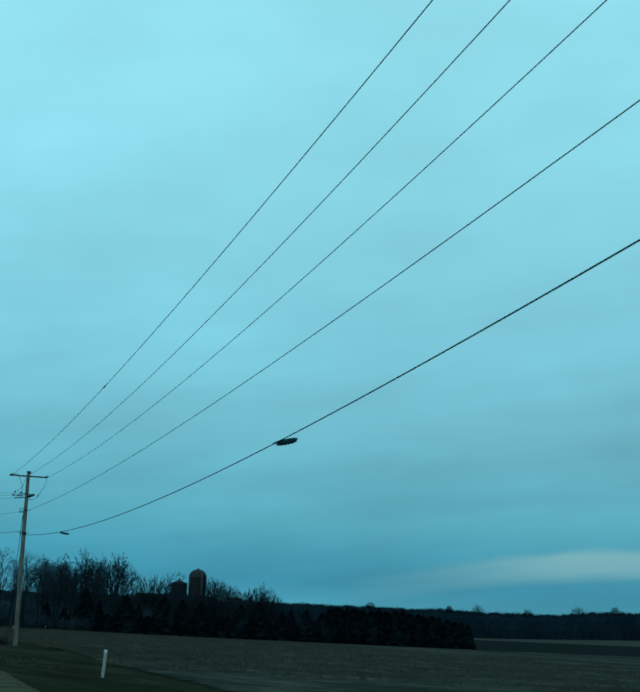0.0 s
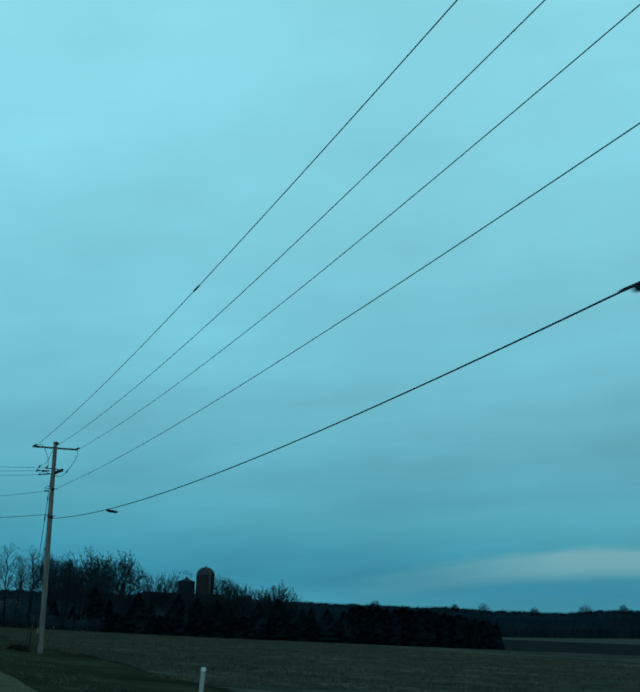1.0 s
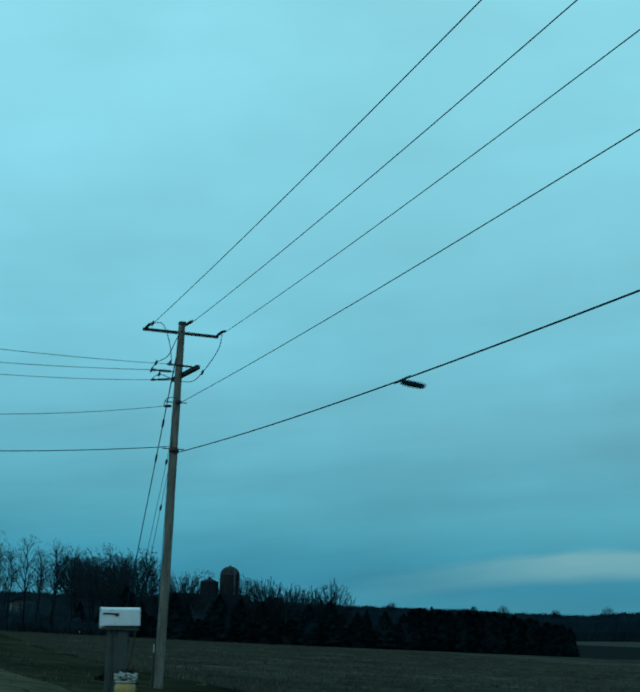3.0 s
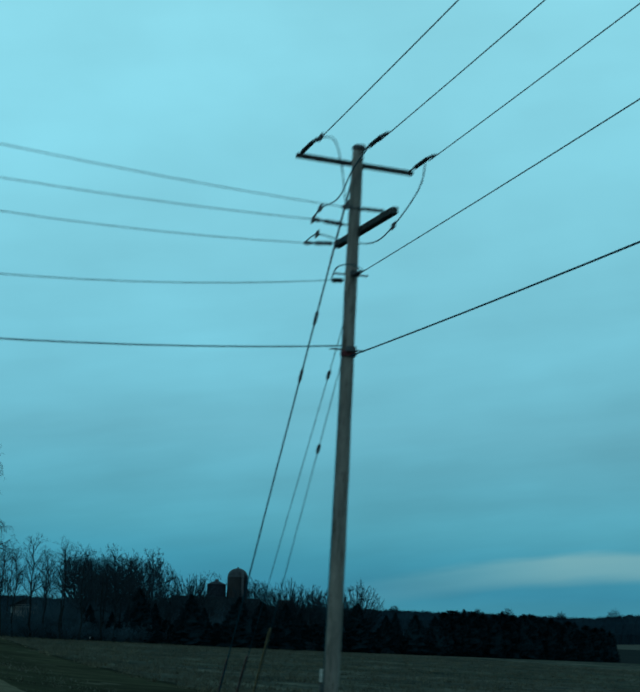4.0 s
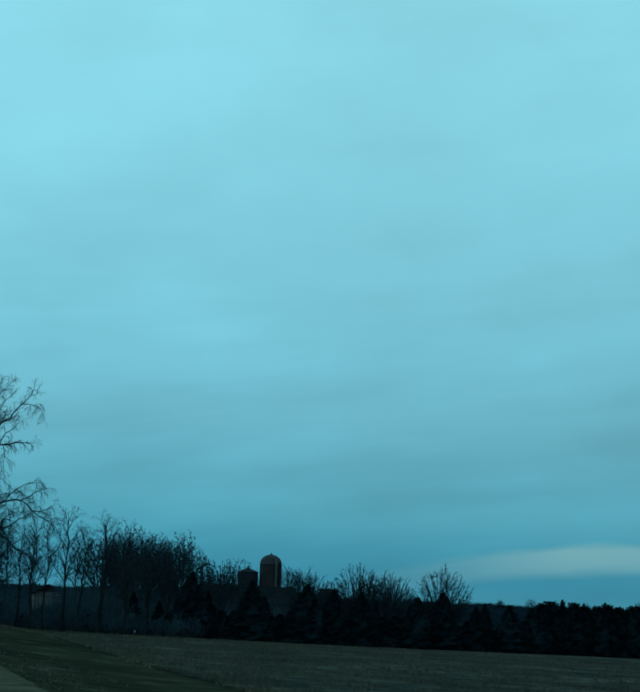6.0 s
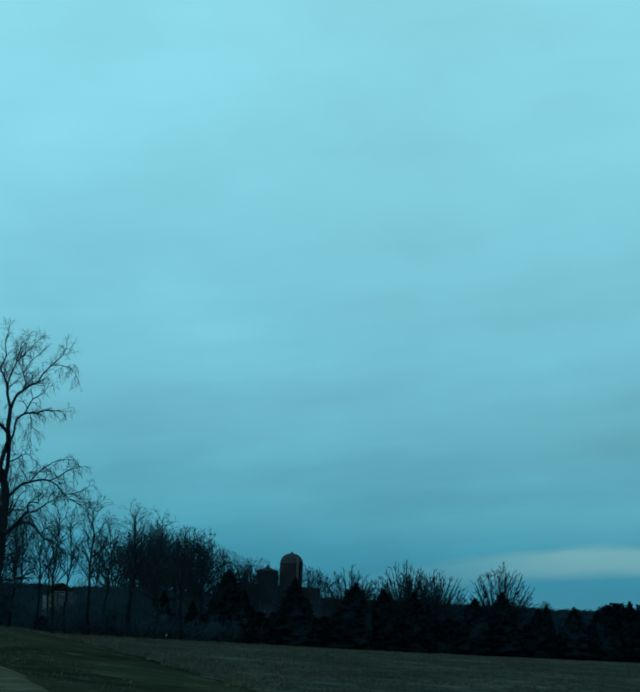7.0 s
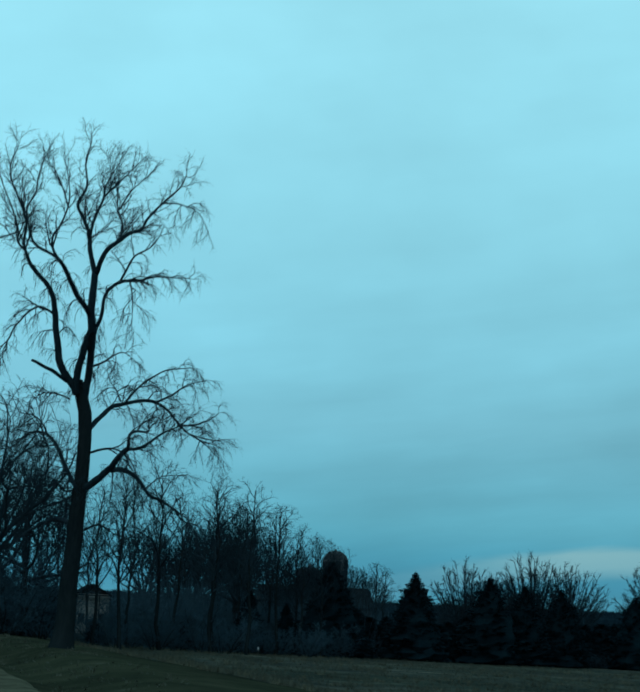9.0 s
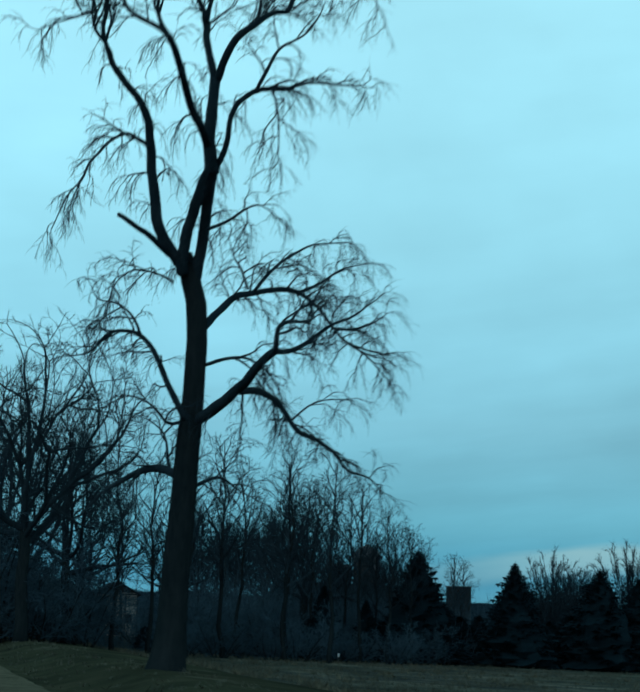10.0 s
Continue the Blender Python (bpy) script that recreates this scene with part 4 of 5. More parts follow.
    for i in range(ring + 1):
        z = axis[0][1] + (axis[-1][1] - axis[0][1]) * i / ring
        x = np.interp(z, [q[1] for q in axis], [q[0] for q in axis])
        r = np.interp(z, [q[1] for q in axis], [q[2] for q in axis])
        for k in range(sides):
            a = 2 * math.pi * k / sides
            c = Vector((math.cos(a), math.sin(a), 0))
            rough = 1 + 0.07 * noise.noise(c * 3.2 + Vector((0, 0, z * 0.5))) + 0.05 * noise.noise(c * 7 + Vector((4, 0, z * 1.1))) + 0.30 * max(0.0, 0.5 - z) * noise.noise(c * 2.2)
            t.trunk.v.append(Vector((x, 0, z)) + c * (r * rough))
    for i in range(ring):
        for k in range(sides):
            a, b = i * sides + k, i * sides + (k + 1) % sides
            t.trunk.f.append((a, b, b + sides, a + sides))
    t.trunk.f.append(tuple(range(ring * sides, ring * sides + sides)))
    # forked stems
    limb(0.15, 0.065, [(-0.02, -0.2, 10.28), (-0.63, -0.5, 11.04), (-0.8, -0.7, 11.83), (-0.95, -0.9, 12.49), (-1.05, -1.1, 13.14), (-1.2, -1.4, 13.57), (-1.5, -1.6, 13.98), (-1.89, -1.8, 14.31), (-2.2, -2, 14.64), (-2.38, -2.2, 15)], bare)
    limb(0.05, 0.012, [(-2.38, -2.2, 15), (-2.72, -2.5, 15.29), (-2.72, -2.7, 15.64), (-2.98, -3.2, 16.18), (-3.42, -3.8, 16.9), (-3.65, -4.2, 17.42)], rise)
    limb(0.055, 0.012, [(-2.38, -2.2, 15), (-2.48, -2.3, 15.38), (-2.45, -2.5, 16.03), (-2.82, -2.7, 16.91), (-3.11, -2.7, 17.58), (-3.2, -2.7, 18.13), (-3.01, -2.7, 18.73)], rise)
    limb(0.04, 0.012, [(-2.41, -2.2, 15.02), (-2.26, -2, 15.64), (-2.38, -1.7, 16.43), (-2.6, -1.4, 17.05), (-2.6, -1.2, 17.63)], rise)
    limb(0.04, 0.01, [(-2.71, -2.7, 15.59), (-3.12, -2.7, 15.4), (-3.57, -2.7, 15.21), (-3.95, -2.7, 14.96)], weep)
    limb(0.055, 0.012, [(-1.07, -1.2, 12.87), (-1.34, -1.3, 13), (-1.7, -1.5, 13.04), (-2.11, -1.7, 12.74), (-2.56, -2, 12.1), (-2.74, -2, 11.66), (-3.04, -2.1, 11.21), (-3.38, -2.2, 10.34)], weep)
    limb(0.085, 0.055, [(-0.28, -0.2, 10.47), (-1.03, -1.2, 10.7), (-1.82, -2, 10.9)], None)
    limb(0.035, 0.01, [(-0.16, -0.2, 9.77), (-0.62, -0.4, 9.91), (-1.2, -0.7, 9.89), (-1.62, -0.9, 9.54), (-1.81, -1.2, 9)], weep)
    limb(0.15, 0.13, [(0.08, -0.2, 10.01), (0.01, -0.4, 10.46), (0.1, -0.8, 11.19), (0.22, -1.5, 11.91), (0.38, -2, 12.31)], bare)
    limb(0.145, 0.13, [(0.42, 0, 9.85), (0.48, -0.5, 10.85), (0.44, -1.1, 11.58), (0.38, -2, 12.24)], bare)
    limb(0.17, 0.12, [(0.35, -2.1, 12.08), (0.24, -2.2, 12.74), (0.22, -2.4, 13.55), (0.24, -2.5, 14.36)], bare)
    limb(0.08, 0.055, [(0.42, -2.1, 12.23), (0.59, -2.5, 12.72), (0.63, -2.8, 13.34), (0.75, -3, 13.66)], bare)
    limb(0.115, 0.07, [(0.21, -2.2, 12.74), (-0.05, -2.8, 12.93), (-0.41, -3.5, 13.14), (-0.8, -4.5, 13.46), (-1.16, -5.4, 13.79), (-1.43, -6, 13.93)], bare)
    limb(0.06, 0.012, [(-1.43, -6, 13.93), (-1.81, -6, 14.16), (-2.27, -5.9, 14.45), (-2.47, -5.9, 14.76), (-2.59, -5.8, 15.29), (-2.66, -5.8, 15.73), (-2.4, -6, 16.32), (-2.36, -6.1, 16.95), (-2.21, -6.2, 17.52)], rise)
    limb(0.055, 0.012, [(-1.43, -6, 13.93), (-1.65, -6.1, 14.2), (-1.74, -6.3, 14.66), (-1.5, -6.5, 15.09), (-1.32, -6.7, 15.69), (-1.29, -6.9, 16.28), (-1.49, -7.2, 16.94)], rise)
    limb(0.03, 0.01, [(-1.3, -6.6, 15.73), (-1.59, -7, 16.41), (-2.02, -7.2, 17)], rise)
    limb(0.1, 0.012, [(0.24, -2.5, 14.29), (-0.01, -2.6, 15.16), (-0.06, -2.6, 15.78), (-0.35, -2.7, 16.37), (-0.59, -2.7, 16.89), (-0.31, -2.8, 17.61), (-0.44, -2.9, 18.42), (-0.31, -3, 19.06)], rise)
    limb(0.06, 0.012, [(-0.06, -2.7, 15.69), (0.08, -2.6, 16.45), (0.4, -2.4, 17.33), (0.51, -2.3, 17.95), (0.95, -2.2, 18.85)], rise)
    limb(0.04, 0.01, [(0.4, -2.4, 17.33), (0.88, -2.2, 17.95), (1.63, -1.7, 18.89)], rise)
    limb(0.1, 0.014, [(0.27, -2.5, 14.29), (0.49, -3.1, 15.01), (0.94, -3.6, 15.42), (1.36, -3.4, 15.8), (1.8, -3.1, 16.06), (2.1, -2.9, 16.6), (2.69, -2.6, 17.34), (3.27, -2.4, 17.99), (3.56, -2.2, 18.6)], rise)
    limb(0.045, 0.01, [(0.95, -3.5, 15.44), (1.01, -3.8, 15.92), (0.75, -4.1, 16.48), (0.63, -4.4, 17.22), (0.43, -4.6, 17.82)], rise)
    limb(0.035, 0.01, [(0.8, -4.2, 16.44), (1.1, -4.4, 17.06), (1.45, -4.6, 17.46)], rise)
    limb(0.035, 0.01, [(2.7, -2.5, 17.34), (3.45, -2.3, 17.39), (4.05, -2.3, 17.17), (4.37, -2.2, 16.78)], weep)
    limb(0.07, 0.012, [(0.72, -3, 13.63), (1.16, -3.1, 13.99), (1.74, -3.3, 14.01), (2.4, -3.4, 14.2), (3.37, -3.4, 14.26), (3.79, -3.4, 14.26)], weep)
    limb(0.05, 0.01, [(1.13, -3.3, 13.95), (1.35, -3.5, 14.44), (1.57, -3.6, 14.91), (2.07, -3.8, 15.21), (2.43, -3.9, 15.7), (2.53, -4, 16.04)], weep)
    limb(0.035, 0.01, [(1.45, -3.4, 13.98), (1.55, -3.6, 13.38), (1.58, -3.8, 12.73), (1.59, -3.8, 12.12)], weep)
    limb(0.045, 0.012, [(0.47, -1.2, 10.96), (0.96, -1.6, 11.15), (1.25, -1.8, 11.36), (1.64, -2, 11.46), (2.1, -2.2, 11.1)], weep)
    # spreading lower limbs
    limb(0.105, 0.016, [(0.64, 0, 8.66), (1.15, 0.4, 9.24), (1.53, 0.6, 9.67), (2.07, 0.9, 9.9), (2.92, 1.2, 10.12), (3.56, 1.4, 10.07), (4.06, 1.6, 9.8), (4.52, 1.8, 9.34), (4.97, 2.1, 9.04), (5.84, 2.5, 8.9), (6.45, 2.8, 8.9)], weep)
    limb(0.05, 0.01, [(2.13, 0.8, 9.95), (2.56, 1, 10.55), (3.16, 1.1, 11.07), (3.78, 1.4, 11.46), (4.75, 1.7, 11.68), (5.09, 1.8, 11.62)], weep)
    limb(0.04, 0.01, [(1.95, 0.8, 9.98), (1.68, 0.4, 10.38), (1.39, 0.1, 10.67), (1.18, -0.2, 11.03)], weep)
    limb(0.05, 0.01, [(3.41, 1.4, 10.12), (4.04, 1.6, 10.48), (4.68, 1.9, 10.95), (5.58, 2.2, 11.31)], weep)
    limb(0.045, 0.01, [(4.56, 1.8, 9.31), (5.45, 2.3, 9.5), (6.32, 2.8, 10.08)], weep)
    limb(0.04, 0.01, [(5.02, 2, 9), (5.83, 2.4, 8.61), (6.41, 2.8, 8.16)], weep)
    limb(0.15, 0.085, [(0.57, 0, 6.32), (1.07, -1.1, 6.74), (1.38, -2.1, 7.14), (1.62, -2.9, 7.53), (1.8, -3.4, 7.69)], bare)
    limb(0.07, 0.014, [(1.77, -3.4, 7.66), (1.73, -3.8, 8.1), (1.91, -4.1, 8.24), (2.32, -4.4, 8.27), (2.34, -4.5, 8.58), (2.54, -4.7, 9.03)], weep)
    limb(0.07, 0.014, [(1.77, -3.4, 7.66), (2.17, -3.5, 7.7), (2.6, -3.7, 7.98), (3.03, -3.8, 8.33), (3.56, -3.7, 8.62), (4.1, -3.7, 9.03)], weep)
    limb(0.1, 0.014, [(1.54, -0.7, 7.09), (2.04, -0.6, 7.13), (2.49, -0.5, 6.96), (2.81, -0.4, 6.64), (3.14, -0.3, 6.25), (3.74, -0.2, 6.04), (4.2, -0.1, 5.77), (4.52, -0.1, 5.36), (5.12, -0, 5.19), (5.51, 0, 4.86)], weep)
    limb(0.03, 0.01, [(3, -0.2, 6.53), (3.48, -0.6, 6.95), (4.28, -0.8, 7.08)], weep)
    limb(0.035, 0.01, [(1.61, -0.7, 7.09), (1.62, -0.7, 6.4), (1.57, -0.7, 5.7)], weep)
    limb(0.05, 0.012, [(0.76, 0, 7.79), (1.32, -0.5, 7.94), (1.76, -0.8, 7.86), (2.15, -1, 7.58), (2.38, -1.3, 7.09), (2.51, -1.4, 6.74)], weep)
    limb(0.055, 0.012, [(0.62, 0.2, 4.74), (1.22, 0.6, 5.03), (1.6, 0.8, 5.04), (2.02, 1, 4.79), (2.67, 1.4, 4.56)], weep)
    limb(0.085, 0.014, [(0.33, -0.2, 6.36), (-0.15, -0.3, 7.15), (-0.49, -0.4, 7.81), (-0.94, -0.5, 8.32), (-1.37, -0.6, 8.39), (-1.78, -0.7, 8.24), (-2.17, -0.9, 7.78), (-2.7, -1, 7.59)], weep)
    limb(0.04, 0.01, [(-0.95, -0.6, 8.32), (-1.2, -0.7, 8.77), (-1.63, -0.8, 9), (-2.05, -0.9, 9.02), (-2.29, -1, 9.4)], weep)
    limb(0.045, 0.012, [(0.17, -0.2, 6.28), (-0.17, -0.4, 6.25), (-0.64, -0.7, 6.64), (-1.15, -0.8, 6.76), (-1.69, -1, 6.5)], weep)
    limb(0.12, 0.02, [(0.34, 0.1, 5), (-0.15, 0.4, 5.19), (-0.61, 0.6, 5.11), (-1.12, 0.9, 4.82), (-1.5, 1, 4.53), (-2, 1.2, 3.95)], weep)
    limb(0.05, 0.012, [(0.12, 0.5, 5.15), (0.03, 0.6, 5.64), (-0.06, 0.8, 6.14), (-0.51, 1, 6.49)], weep)
    tree = thing("tree", "great bare willow-like tree with a thick forked trunk beside the road", "tree", foot)
    part("trunk", t.trunk, BARK, tree, smooth=True)
    part("crown", t.crown, TWIG, tree, smooth=True)


build_great_tree()

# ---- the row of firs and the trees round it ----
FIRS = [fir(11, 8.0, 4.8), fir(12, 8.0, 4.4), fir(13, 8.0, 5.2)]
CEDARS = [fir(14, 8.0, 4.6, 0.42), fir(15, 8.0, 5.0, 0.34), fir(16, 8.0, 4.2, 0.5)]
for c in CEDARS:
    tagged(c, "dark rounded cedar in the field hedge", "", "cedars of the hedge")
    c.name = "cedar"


def fir_at(k, x, y, top, wide=1.0, kinds=FIRS):
    g = ground_z(x, y) - 0.1
    f = kinds[k % 3]
    s = (top - g) / 8.2
    f.scale = (s * wide, s * wide, s)
    return copy_thing(f, pose(x, y, g, 0, 0, RND.uniform(0, 360)))


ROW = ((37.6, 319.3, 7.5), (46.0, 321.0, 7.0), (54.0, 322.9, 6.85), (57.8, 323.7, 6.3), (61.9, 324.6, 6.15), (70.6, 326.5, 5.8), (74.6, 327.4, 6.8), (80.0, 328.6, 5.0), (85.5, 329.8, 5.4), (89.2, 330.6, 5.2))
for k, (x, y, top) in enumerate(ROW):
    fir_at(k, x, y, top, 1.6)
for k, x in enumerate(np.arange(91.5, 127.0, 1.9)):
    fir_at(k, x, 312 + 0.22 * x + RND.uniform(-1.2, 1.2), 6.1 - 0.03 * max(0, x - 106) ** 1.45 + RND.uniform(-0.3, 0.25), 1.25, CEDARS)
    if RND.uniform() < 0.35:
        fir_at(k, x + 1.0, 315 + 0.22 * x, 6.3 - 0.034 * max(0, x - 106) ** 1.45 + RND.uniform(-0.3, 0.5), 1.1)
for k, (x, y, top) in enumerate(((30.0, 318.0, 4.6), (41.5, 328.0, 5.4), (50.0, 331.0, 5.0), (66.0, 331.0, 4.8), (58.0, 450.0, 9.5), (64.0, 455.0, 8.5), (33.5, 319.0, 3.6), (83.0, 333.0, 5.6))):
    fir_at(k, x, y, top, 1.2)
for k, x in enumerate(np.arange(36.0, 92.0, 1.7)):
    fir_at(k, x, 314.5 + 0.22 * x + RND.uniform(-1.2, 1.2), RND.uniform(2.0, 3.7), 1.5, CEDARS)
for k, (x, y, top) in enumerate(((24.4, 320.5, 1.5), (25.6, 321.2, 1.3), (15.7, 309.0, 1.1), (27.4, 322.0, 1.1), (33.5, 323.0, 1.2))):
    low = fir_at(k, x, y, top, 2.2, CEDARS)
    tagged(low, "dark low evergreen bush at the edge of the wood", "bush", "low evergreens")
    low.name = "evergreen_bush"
for f in FIRS + CEDARS:
    retire(f)

TALL = [tall_tree(21, 14), tall_tree(22, 14), tall_tree(23, 14), tall_tree(24, 14)]
WOOD = ((20.5, 307, 14.1), (24.8, 307.6, 13.8), (27.2, 305.5, 13.0), (31.0, 312, 11.6), (33.0, 311.5, 10.0), (35.5, 314, 9.2), (15.0, 290, 12.0), (22.7, 314, 12.2), (28.9, 318, 11.9), (17.8, 305, 12.4), (26.0, 346, 13.0), (33.0, 350, 12.5), (21.0, 360, 13.5), (34.5, 338, 12.2), (25.0, 309, 12.9), (14.0, 296, 11.0), (11.0, 289, 11.5),
         (38.0, 346, 11.5), (15.5, 345, 14.0), (36.0, 386, 14.0), (43.0, 412, 15.5), (37.0, 368, 13.0), (41.0, 380, 14.0), (47.0, 395, 15.0), (52.0, 420, 16.0), (46.0, 440, 16.0), (57.0, 460, 17.5), (40.0, 352, 11.0),
        (88.0, 600, 17.0), (93.0, 604, 17.5), (131.0, 590, 13.0), (110.0, 480, 10.0),
        (30.0, 325, 11.0), (32.4, 321, 11.9), (34.8, 322, 9.8), (39.2, 331, 10.2), (41.0, 333, 9.9), (42.6, 334, 9.3), (44.0, 338, 8.2), (49.8, 346, 8.6), (51.4, 348, 8.2))
for k, (x, y, top) in enumerate(WOOD):
    plant_top(TALL[k % 4], x, y, top)
for t in TALL:
    retire(t)

ROUND = [round_tree(31, 16), round_tree(32, 16), round_tree(33, 16)]
for k, (x, y, top) in enumerate(((67.8, 499, 21.8), (68.6, 509, 20.6), (59.5, 503, 22.6), (54.0, 500, 20.8), (49.0, 504, 20.0), (61.0, 515, 20.0), (103.5, 600, 20.0), (117.0, 592, 18.5), (124.0, 598, 17.0))):
    plant_top(ROUND[k % 3], x, y, top)
for t in ROUND:
    retire(t)

NEAR = [round_tree(35, 15, 6.4, 8, 5, 0.0085, -4, 0.40, 12), round_tree(36, 15, 6.4, 8, 5, 0.0085, -4, 0.40, 12)]
for k, (x, y, top) in enumerate(((5.6, 281, 15.8), (8.4, 290, 13.6), (5.2, 297, 15.6), (10.2, 299, 11.4), (7.6, 307, 15.0), (4.2, 312, 15.4), (29.6, 322, 12.8))):
    plant_top(NEAR[k % 2], x, y, top)
for t in NEAR:
    retire(t)

VASE = [vase_tree(41, 10), vase_tree(42, 10), vase_tree(43, 10)]
for k, (x, y, top) in enumerate(((60.6, 348, 9.3), (68.7, 348, 10.4), (72.8, 348, 9.4), (76.2, 332, 10.0), (64.6, 352, 8.0), (49.0, 366, 9.0), (95.0, 430, 11.0), (100.0, 432, 11.3), (82.5, 514, 15.8))):
    plant_top(VASE[k % 3], x, y, top)
for t in VASE:
    retire(t)

SHRUBS = [shrub(51, 5), shrub(52, 5), shrub(53, 5)]
k = 0
for x in np.arange(7.0, 38.0, 1.9):
    plant(SHRUBS[k % 3], x, 300 + 0.4 * x + RND.uniform(-2, 2), RND.uniform(0.5, 0.75) * (0.35 if 12.6 < x < 15.8 else 1.15))
    plant(SHRUBS[(k + 1) % 3], x + 1.0, 312 + 0.4 * x + RND.uniform(-2, 2), RND.uniform(0.6, 0.95) * (0.4 if 12.6 < x < 16.2 else 1.2))
    k += 1
for x in np.arange(31.0, 128.0, 5.2):
    plant(SHRUBS[k % 3], x + RND.uniform(-1, 1), 312.5 + 0.22 * x + RND.uniform(-1.0, 1.0), RND.uniform(0.35, 0.6))
    k += 1
for x, y, f in ((5.2, 284, 1.0), (7.2, 287, 1.0), (9.5, 289, 0.8), (6.0, 294, 1.4), (8.5, 297, 1.2), (4.4, 292, 1.6), (5.0, 288, 1.5), (7.6, 290, 1.3), (3.9, 285, 1.4), (6.6, 284, 1.1)):
    plant(SHRUBS[k % 3], x, y, f)
    k += 1
for t in SHRUBS:
    retire(t)

# ---- farm buildings ----


def build_barn():
    x, y = 95.0, 545.0
    g = ground_z(x, y)
    b = thing("barn", "long dark weathered barn with a gabled roof behind the trees", "barn", (x, y, g))
    h = 10.9 - g
    eave = h - 4.2
    part("wall", Shape().box(-13, -5, -0.5, 13, 5, eave), BARNWALL, b)
    part("gable", Shape().prism([(-5.0, eave), (5.0, eave), (0, h - 0.2)], -12.9, 12.9), BARNWALL, b).rotation_euler = (0, 0, radians(90))
    for sg in (-1, 1):
        s = Shape()
        s.v = [Vector(v) for v in ((-13.4, sg * 5.6, eave - 0.4), (13.4, sg * 5.6, eave - 0.4), (13.4, 0, h), (-13.4, 0, h), (-13.4, sg * 5.6, eave - 0.65), (13.4, sg * 5.6, eave - 0.65), (13.4, 0, h - 0.25), (-13.4, 0, h - 0.25))]
        s.f = [(0, 1, 2, 3), (7, 6, 5, 4), (0, 4, 5, 1), (1, 5, 6, 2), (3, 2, 6, 7), (0, 3, 7, 4)]
        part("roof", s, ROOF, b)
    for dx in (-8, 0, 8):
        part("door", Shape().box(dx - 1.5, -5.08, -0.2, dx + 1.5, -5.004, 3.4), BARNWALL, b)


build_barn()


def build_silo(x, y, r, top, dome, label, mat):
    g = ground_z(x, y)
    s = thing("silo", label, "silo", (x, y, g), "farm silos")
    h = top - g - dome
    prof = []
    n = int(h / 0.75)
    for i in range(n):
        z = h * i / n
        prof += [(r, z), (r, z + h / n - 0.08), (r + 0.035, z + h / n - 0.06), (r + 0.035, z + h / n - 0.02)]
    part("shell", Shape().lathe(prof + [(r, h)], 40), mat, s)
    if dome > 0:
        cap = [(r + 0.1, h), (r + 0.1, h + 0.1)]
        for i in range(9):
            a = math.pi / 2 * i / 8
            cap.append((max(0.05, r * math.cos(a)), h + 0.1 + (dome - 0.1) * math.sin(a)))
        roof = part("dome", Shape().lathe(cap, 40), DOMETIN, s, smooth=True)
        part("vent", Shape().lathe([(0.3, h + dome - 0.06), (0.3, h + dome + 0.25), (0.1, h + dome + 0.4)], 10), TIN, roof)
        part("chute", Shape().tube([(0.9, -r - 0.3, 2.0), (0.9, -r - 0.3, h), (0.8, -r + 0.5, h + dome * 0.6)], 0.42, 10), TIN, s, "pale metal chute")
        part("ladder_cage", Shape().box(1.7, -r - 0.15, 2.0, 2.3, -r + 0.9, h + 0.6), BLUETIN, s, "dark unloading cage")
    else:
        part("rim", Shape().lathe([(r + 0.06, h - 0.25), (r + 0.1, h - 0.2), (r + 0.1, h), (r - 0.2, h + 0.004)], 32), TIN, s)


build_silo(106.75, 569.6, 3.2, 20.6, 2.9, "tall concrete stave silo with a metal dome", CONCRETE)
build_silo(106.2, 503.0, 2.45, 10.05, 0.0, "short dark concrete silo without a roof", DARKSTAVE)


def build_bin():
    x, y, r = 100.2, 570.0, 2.95
    g = ground_z(x, y)
    b = thing("grain_bin", "dark blue steel grain tower with a low cone roof", "grain bin", (x, y, g))
    h = 15.2 - g
    prof = []
    for i in range(12):
        prof += [(r, h * i / 12), (r, h * (i + 1) / 12 - 0.12), (r + 0.05, h * (i + 1) / 12 - 0.06)]
    part("shell", Shape().lathe(prof + [(r, h)], 32), BLUETIN, b)
    roof = part("roof", Shape().lathe([(r + 0.15, h), (r + 0.1, h + 0.12), (0.6, h + 1.1), (0.5, h + 1.15)], 32), BLUETIN, b)
    part("cap", Shape().lathe([(0.45, h + 1.12), (0.45, h + 1.55), (0.15, h + 1.8)], 12), TIN, roof)


build_bin()


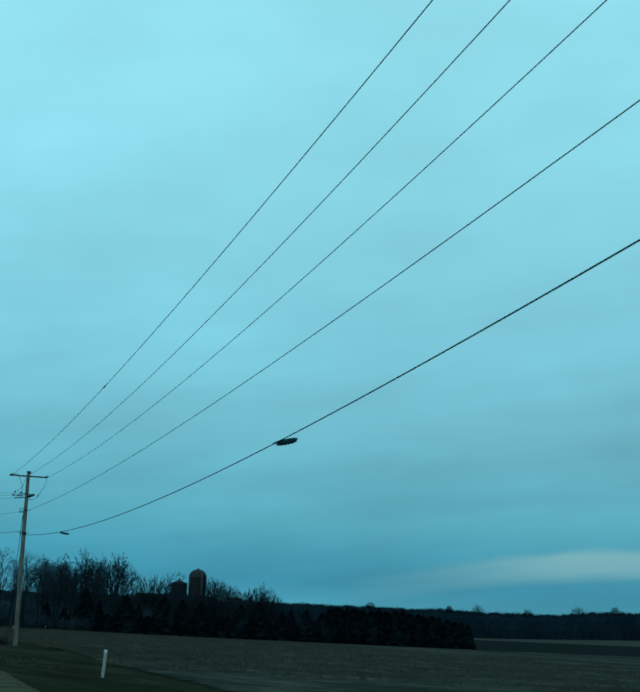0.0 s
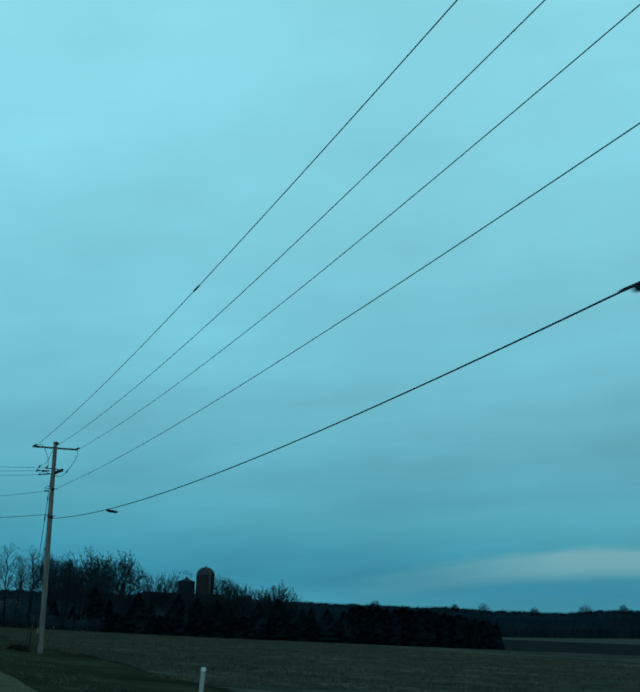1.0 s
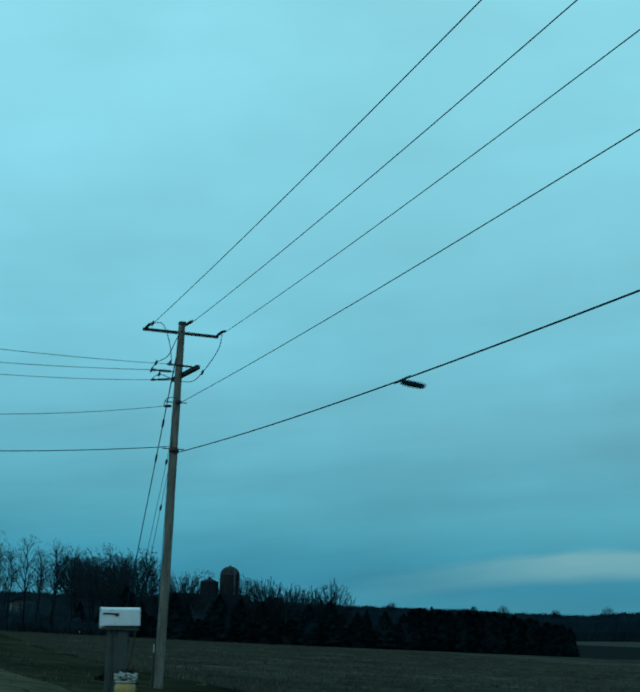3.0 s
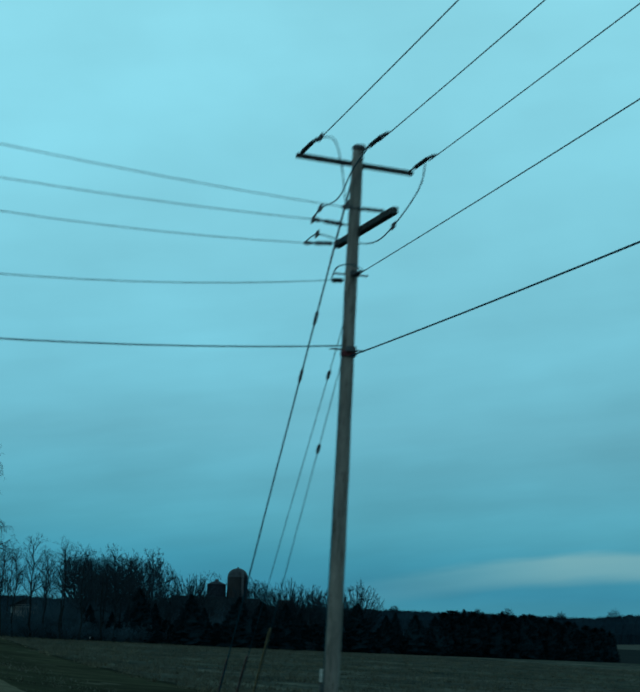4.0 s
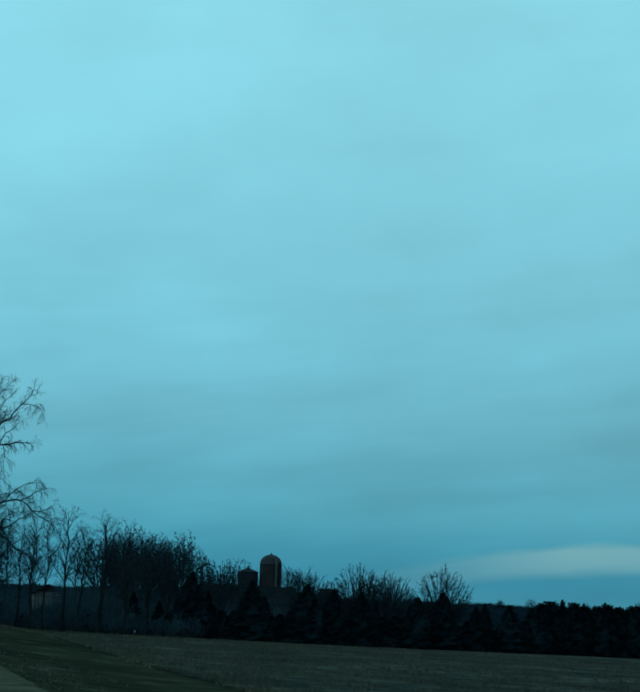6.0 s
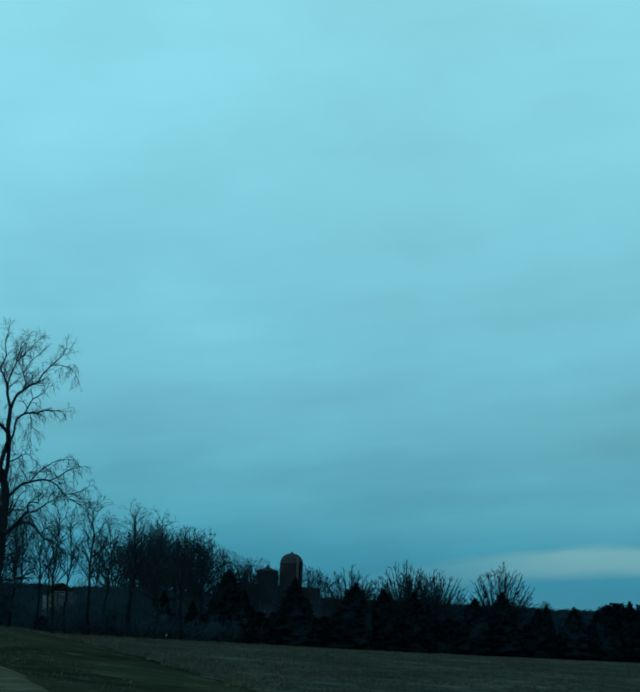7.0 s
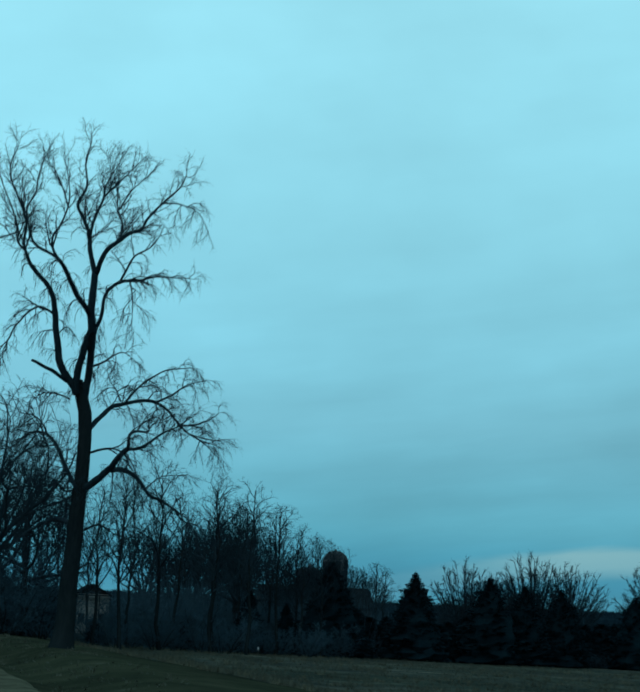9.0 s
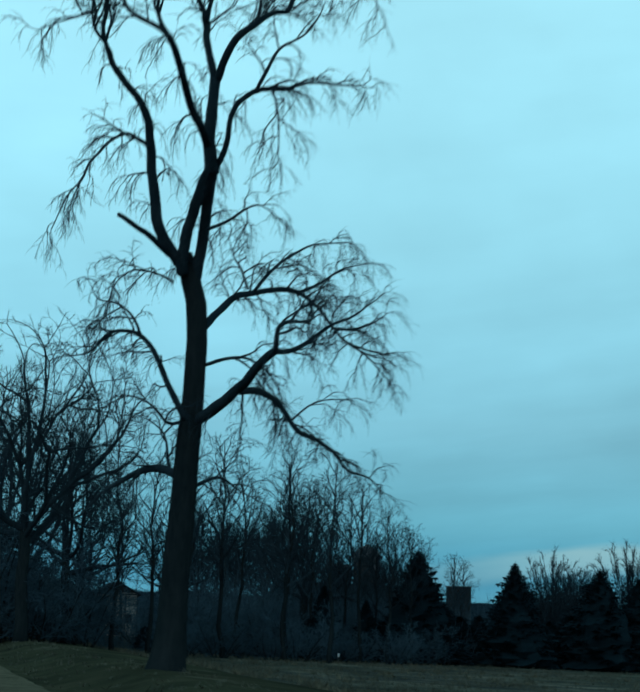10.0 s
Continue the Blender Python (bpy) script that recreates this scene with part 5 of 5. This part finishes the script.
def build_house():
    x, y = 30.3, 438.0
    g = ground_z(x, y) + 0.3
    b = thing("house", "small pale house with a dark gabled roof behind the wood", "house", (x, y, g))
    e, h = 5.2 - g, 6.8 - g
    part("wall", Shape().box(-2.7, -4, -1.5, 2.7, 4, e), SIDING, b)
    for sg in (-1, 1):
        s = Shape()
        s.v = [Vector(v) for v in ((sg * 3.2, -4.6, e - 0.25), (sg * 3.2, 4.6, e - 0.25), (0, 4.6, h), (0, -4.6, h), (sg * 3.2, -4.6, e - 0.45), (sg * 3.2, 4.6, e - 0.45), (0, 4.6, h - 0.2), (0, -4.6, h - 0.2))]
        s.f = [(0, 1, 2, 3), (7, 6, 5, 4), (0, 4, 5, 1), (1, 5, 6, 2), (3, 2, 6, 7), (0, 3, 7, 4)]
        part("roof", s, ROOF, b)
    part("gable", Shape().prism([(-2.7, e), (2.7, e), (0, h - 0.25)], -3.95, 3.95), BARNWALL, b)
    for dx in (-1.6, 1.6):
        w = part("window", Shape().box(dx - 0.6, -4.06, 1.4, dx + 0.6, -4.004, 2.9), SIDING, b)
        part("pane", Shape().box(dx - 0.5, -4.075, 1.5, dx + 0.5, -4.062, 2.8), DARKGLASS, w)
    part("door", Shape().box(-0.5, -4.06, -0.2, 0.5, -4.004, 2.0), BARNWALL, b)
    for dx in (-2.6, -0.9, 0.9, 2.6):
        part("porch_post", Shape().box(dx - 0.08, -5.6, -0.5, dx + 0.08, -5.44, e - 0.3), BARNWALL, b)
    part("porch_roof", Shape().box(-3.0, -5.8, e - 0.3, 3.0, -4.61, e - 0.12), ROOF, b)


build_house()

# ---- distance ----


def build_far_woods():
    r = np.random.default_rng(9)
    s = Shape()

    def top_at(az):
        return 21.0 + 1.6 * noise.noise((az * 0.5, 3.1, 0.0)) + 1.1 * noise.noise((az * 1.9, 8.1, 0.0)) + 4.5 * step(22.5, 26.8, az)

    # body of the wood: a long rounded mass of crowns
    n = 700
    prof = ((-8.0, 0.0), (-8.5, 0.35), (-7.0, 0.72), (-4.0, 0.92), (0.0, 1.0), (6.0, 0.9), (12.0, 0.0))
    first = len(s.v)
    for i in range(n + 1):
        az = -4.0 + 52.0 * i / n
        a = radians(az)
        bump = 1.0 + 0.05 * noise.noise((az * 6.0, 1.0, 0.0)) + 0.04 * noise.noise((az * 17.0, 4.0, 0.0))
        for j, (off, u) in enumerate(prof):
            d = 1325 + off * 1.5 + 2.0 * noise.noise((az * 9.0, j * 1.7, 0.0))
            s.v.append(Vector((d * math.sin(a), d * math.cos(a), -1.5 + 5.0 * step(18.5, 29, az) + (top_at(az) * bump + 1.0 - 5.0 * step(18.5, 29, az)) * u)))
    m = len(prof)
    for i in range(n):
        for j in range(m - 1):
            q = first + i * m + j
            s.f.append((q, q + m, q + m + 1, q + 1))
    # twigs along its top
    for _ in range(26000):
        az = r.uniform(-4, 48)
        a = radians(az)
        d = 1325 + r.uniform(-9, 6)
        h = top_at(az)
        z = h * r.uniform(0.80, 1.0)
        p = Vector((d * math.sin(a), d * math.cos(a), z))
        s.spike(p, p + Vector((r.normal(0, 0.5), r.normal(0, 0.3), r.uniform(0.5, 1.5))), 0.16)
    # single crowns that stand out above it
    for az, up, w in ((20.6, 5.0, 5.0), (22.35, 3.2, 4.0), (24.1, 5.2, 5.5), (25.4, 3.0, 4.0), (19.6, 2.5, 3.5), (27.5, 4.0, 5.0), (30.0, 4.5, 5.5), (16.8, 2.4, 4.0), (33.0, 4.0, 5.0), (13.0, 3.0, 4.0), (36.2, 4.0, 5.0)):
        a = radians(az)
        h = top_at(az)
        c = Vector((1320 * math.sin(a), 1320 * math.cos(a), h - 2.5))
        for _ in range(420):
            e = Vector((r.normal(), r.normal(), abs(r.normal()))).normalized() * r.uniform(0.45, 1.0)
            p = c + Vector((e.x * w, e.y * w, e.z * (up + 2.5)))
            s.spike(p, p + Vector((e.x, e.y, e.z + 0.3)) * 1.5, 0.11)
    single("far_woods", s, FARWOOD, "dark line of distant bare woods across the fields", "woods", kind="stuff")
    # closer woodland floor and brush behind the farm
    s = Shape()
    for n in range(1450):
        x = r.uniform(8, 150) if n < 1150 else r.uniform(9, 44)
        y = r.uniform(340, 470) if x < 75 else r.uniform(480, 500)
        if n >= 1150:
            y = r.uniform(312, 350) + 0.25 * x
        if y < 445 and abs(x - 30.0 * (y - 173.0) / 265.0) < 3.2:
            continue
        g = ground_z(x, y) - 0.3
        top = r.uniform(3.0, 7.8) if x < 75 else r.uniform(3.0, 5.0)
        w = r.uniform(1.2, 2.4)
        for _ in range(34):
            a, q, u = r.uniform(0, 6.3), w * math.sqrt(r.uniform()), r.uniform() ** 1.5
            p = Vector((x + q * math.cos(a), y + q * math.sin(a), g + top * 0.8 * u))
            d = Vector((r.normal(0, 0.5), r.normal(0, 0.5), r.uniform(0.9, 2.2)))
            s.spike(p, p + d * (1.0 + 0.8 * (1 - u)), 0.05 - 0.025 * u)
    single("brush", s, HEDGE, "tangled dark brush on the floor of the wood", "brush", kind="stuff")


build_far_woods()

# ---- grass and stubble ----


def build_grass():
    r = np.random.default_rng(4)
    for name, label, n, x0, x1, y0, y1, hmin, hmax in (("verge_grass", "short grass tufts on the roadside verge", 2500, 3.5, 7.0, 60, 300, 0.04, 0.12),
                                                       ("field_stubble", "cut dry stubble over the field", 60000, 11.4, 85, 75, 318, 0.06, 0.22)):
        s = Shape()
        for _ in range(n):
            x = x0 + (x1 - x0) * r.uniform() ** 1.4
            y = r.uniform(y0, y1)
            if noise.noise((x * 0.35, y * 0.25, 2.0)) < -0.15:
                continue
            z = ground_z(x, y)
            h = r.uniform(hmin, hmax) * (1.0 + 1.3 * max(0.0, noise.noise((x * 0.5, y * 0.3, 7.0))))
            for _b in range(3):
                a = r.uniform(0, 6.3)
                w = 0.024
                k = len(s.v)
                ox, oy = r.normal(0, 0.12, 2)
                p = Vector((x + ox, y + oy, z - 0.02))
                s.v += [p + Vector((w * math.cos(a), w * math.sin(a), 0)), p - Vector((w * math.cos(a), w * math.sin(a), 0)), p + Vector((r.normal(0, 0.07), r.normal(0, 0.07), h))]
                s.f.append((k, k + 1, k + 2))
        single(name, s, GRASS, label, "grass", kind="stuff")

    # loose clumps of weeds and straw that break up the field
    s = Shape()
    for _ in range(3600):
        x, y = 10.5 + 75 * r.uniform() ** 1.5, 78 + 238 * r.uniform()
        if noise.noise((x * 0.12, y * 0.08, 11.0)) < r.uniform(-0.35, 0.25):
            continue
        z, size = ground_z(x, y), r.uniform(0.5, 1.2)
        for _b in range(12):
            a, q = r.uniform(0, 6.3), 0.28 * size * math.sqrt(r.uniform())
            p = Vector((x + q * math.cos(a), y + q * math.sin(a), z - 0.03))
            k, side = len(s.v), Vector((0.035 * math.sin(a), 0.035 * math.cos(a), 0))
            s.v += [p + side, p - side, p + Vector((r.normal(0, 0.10), r.normal(0, 0.10), 0.26 * size * r.uniform(0.4, 1.1)))]
            s.f.append((k, k + 1, k + 2))
    single("field_weeds", s, WEED, "scattered clumps of straw and weeds over the field", "weeds", kind="stuff")


build_grass()
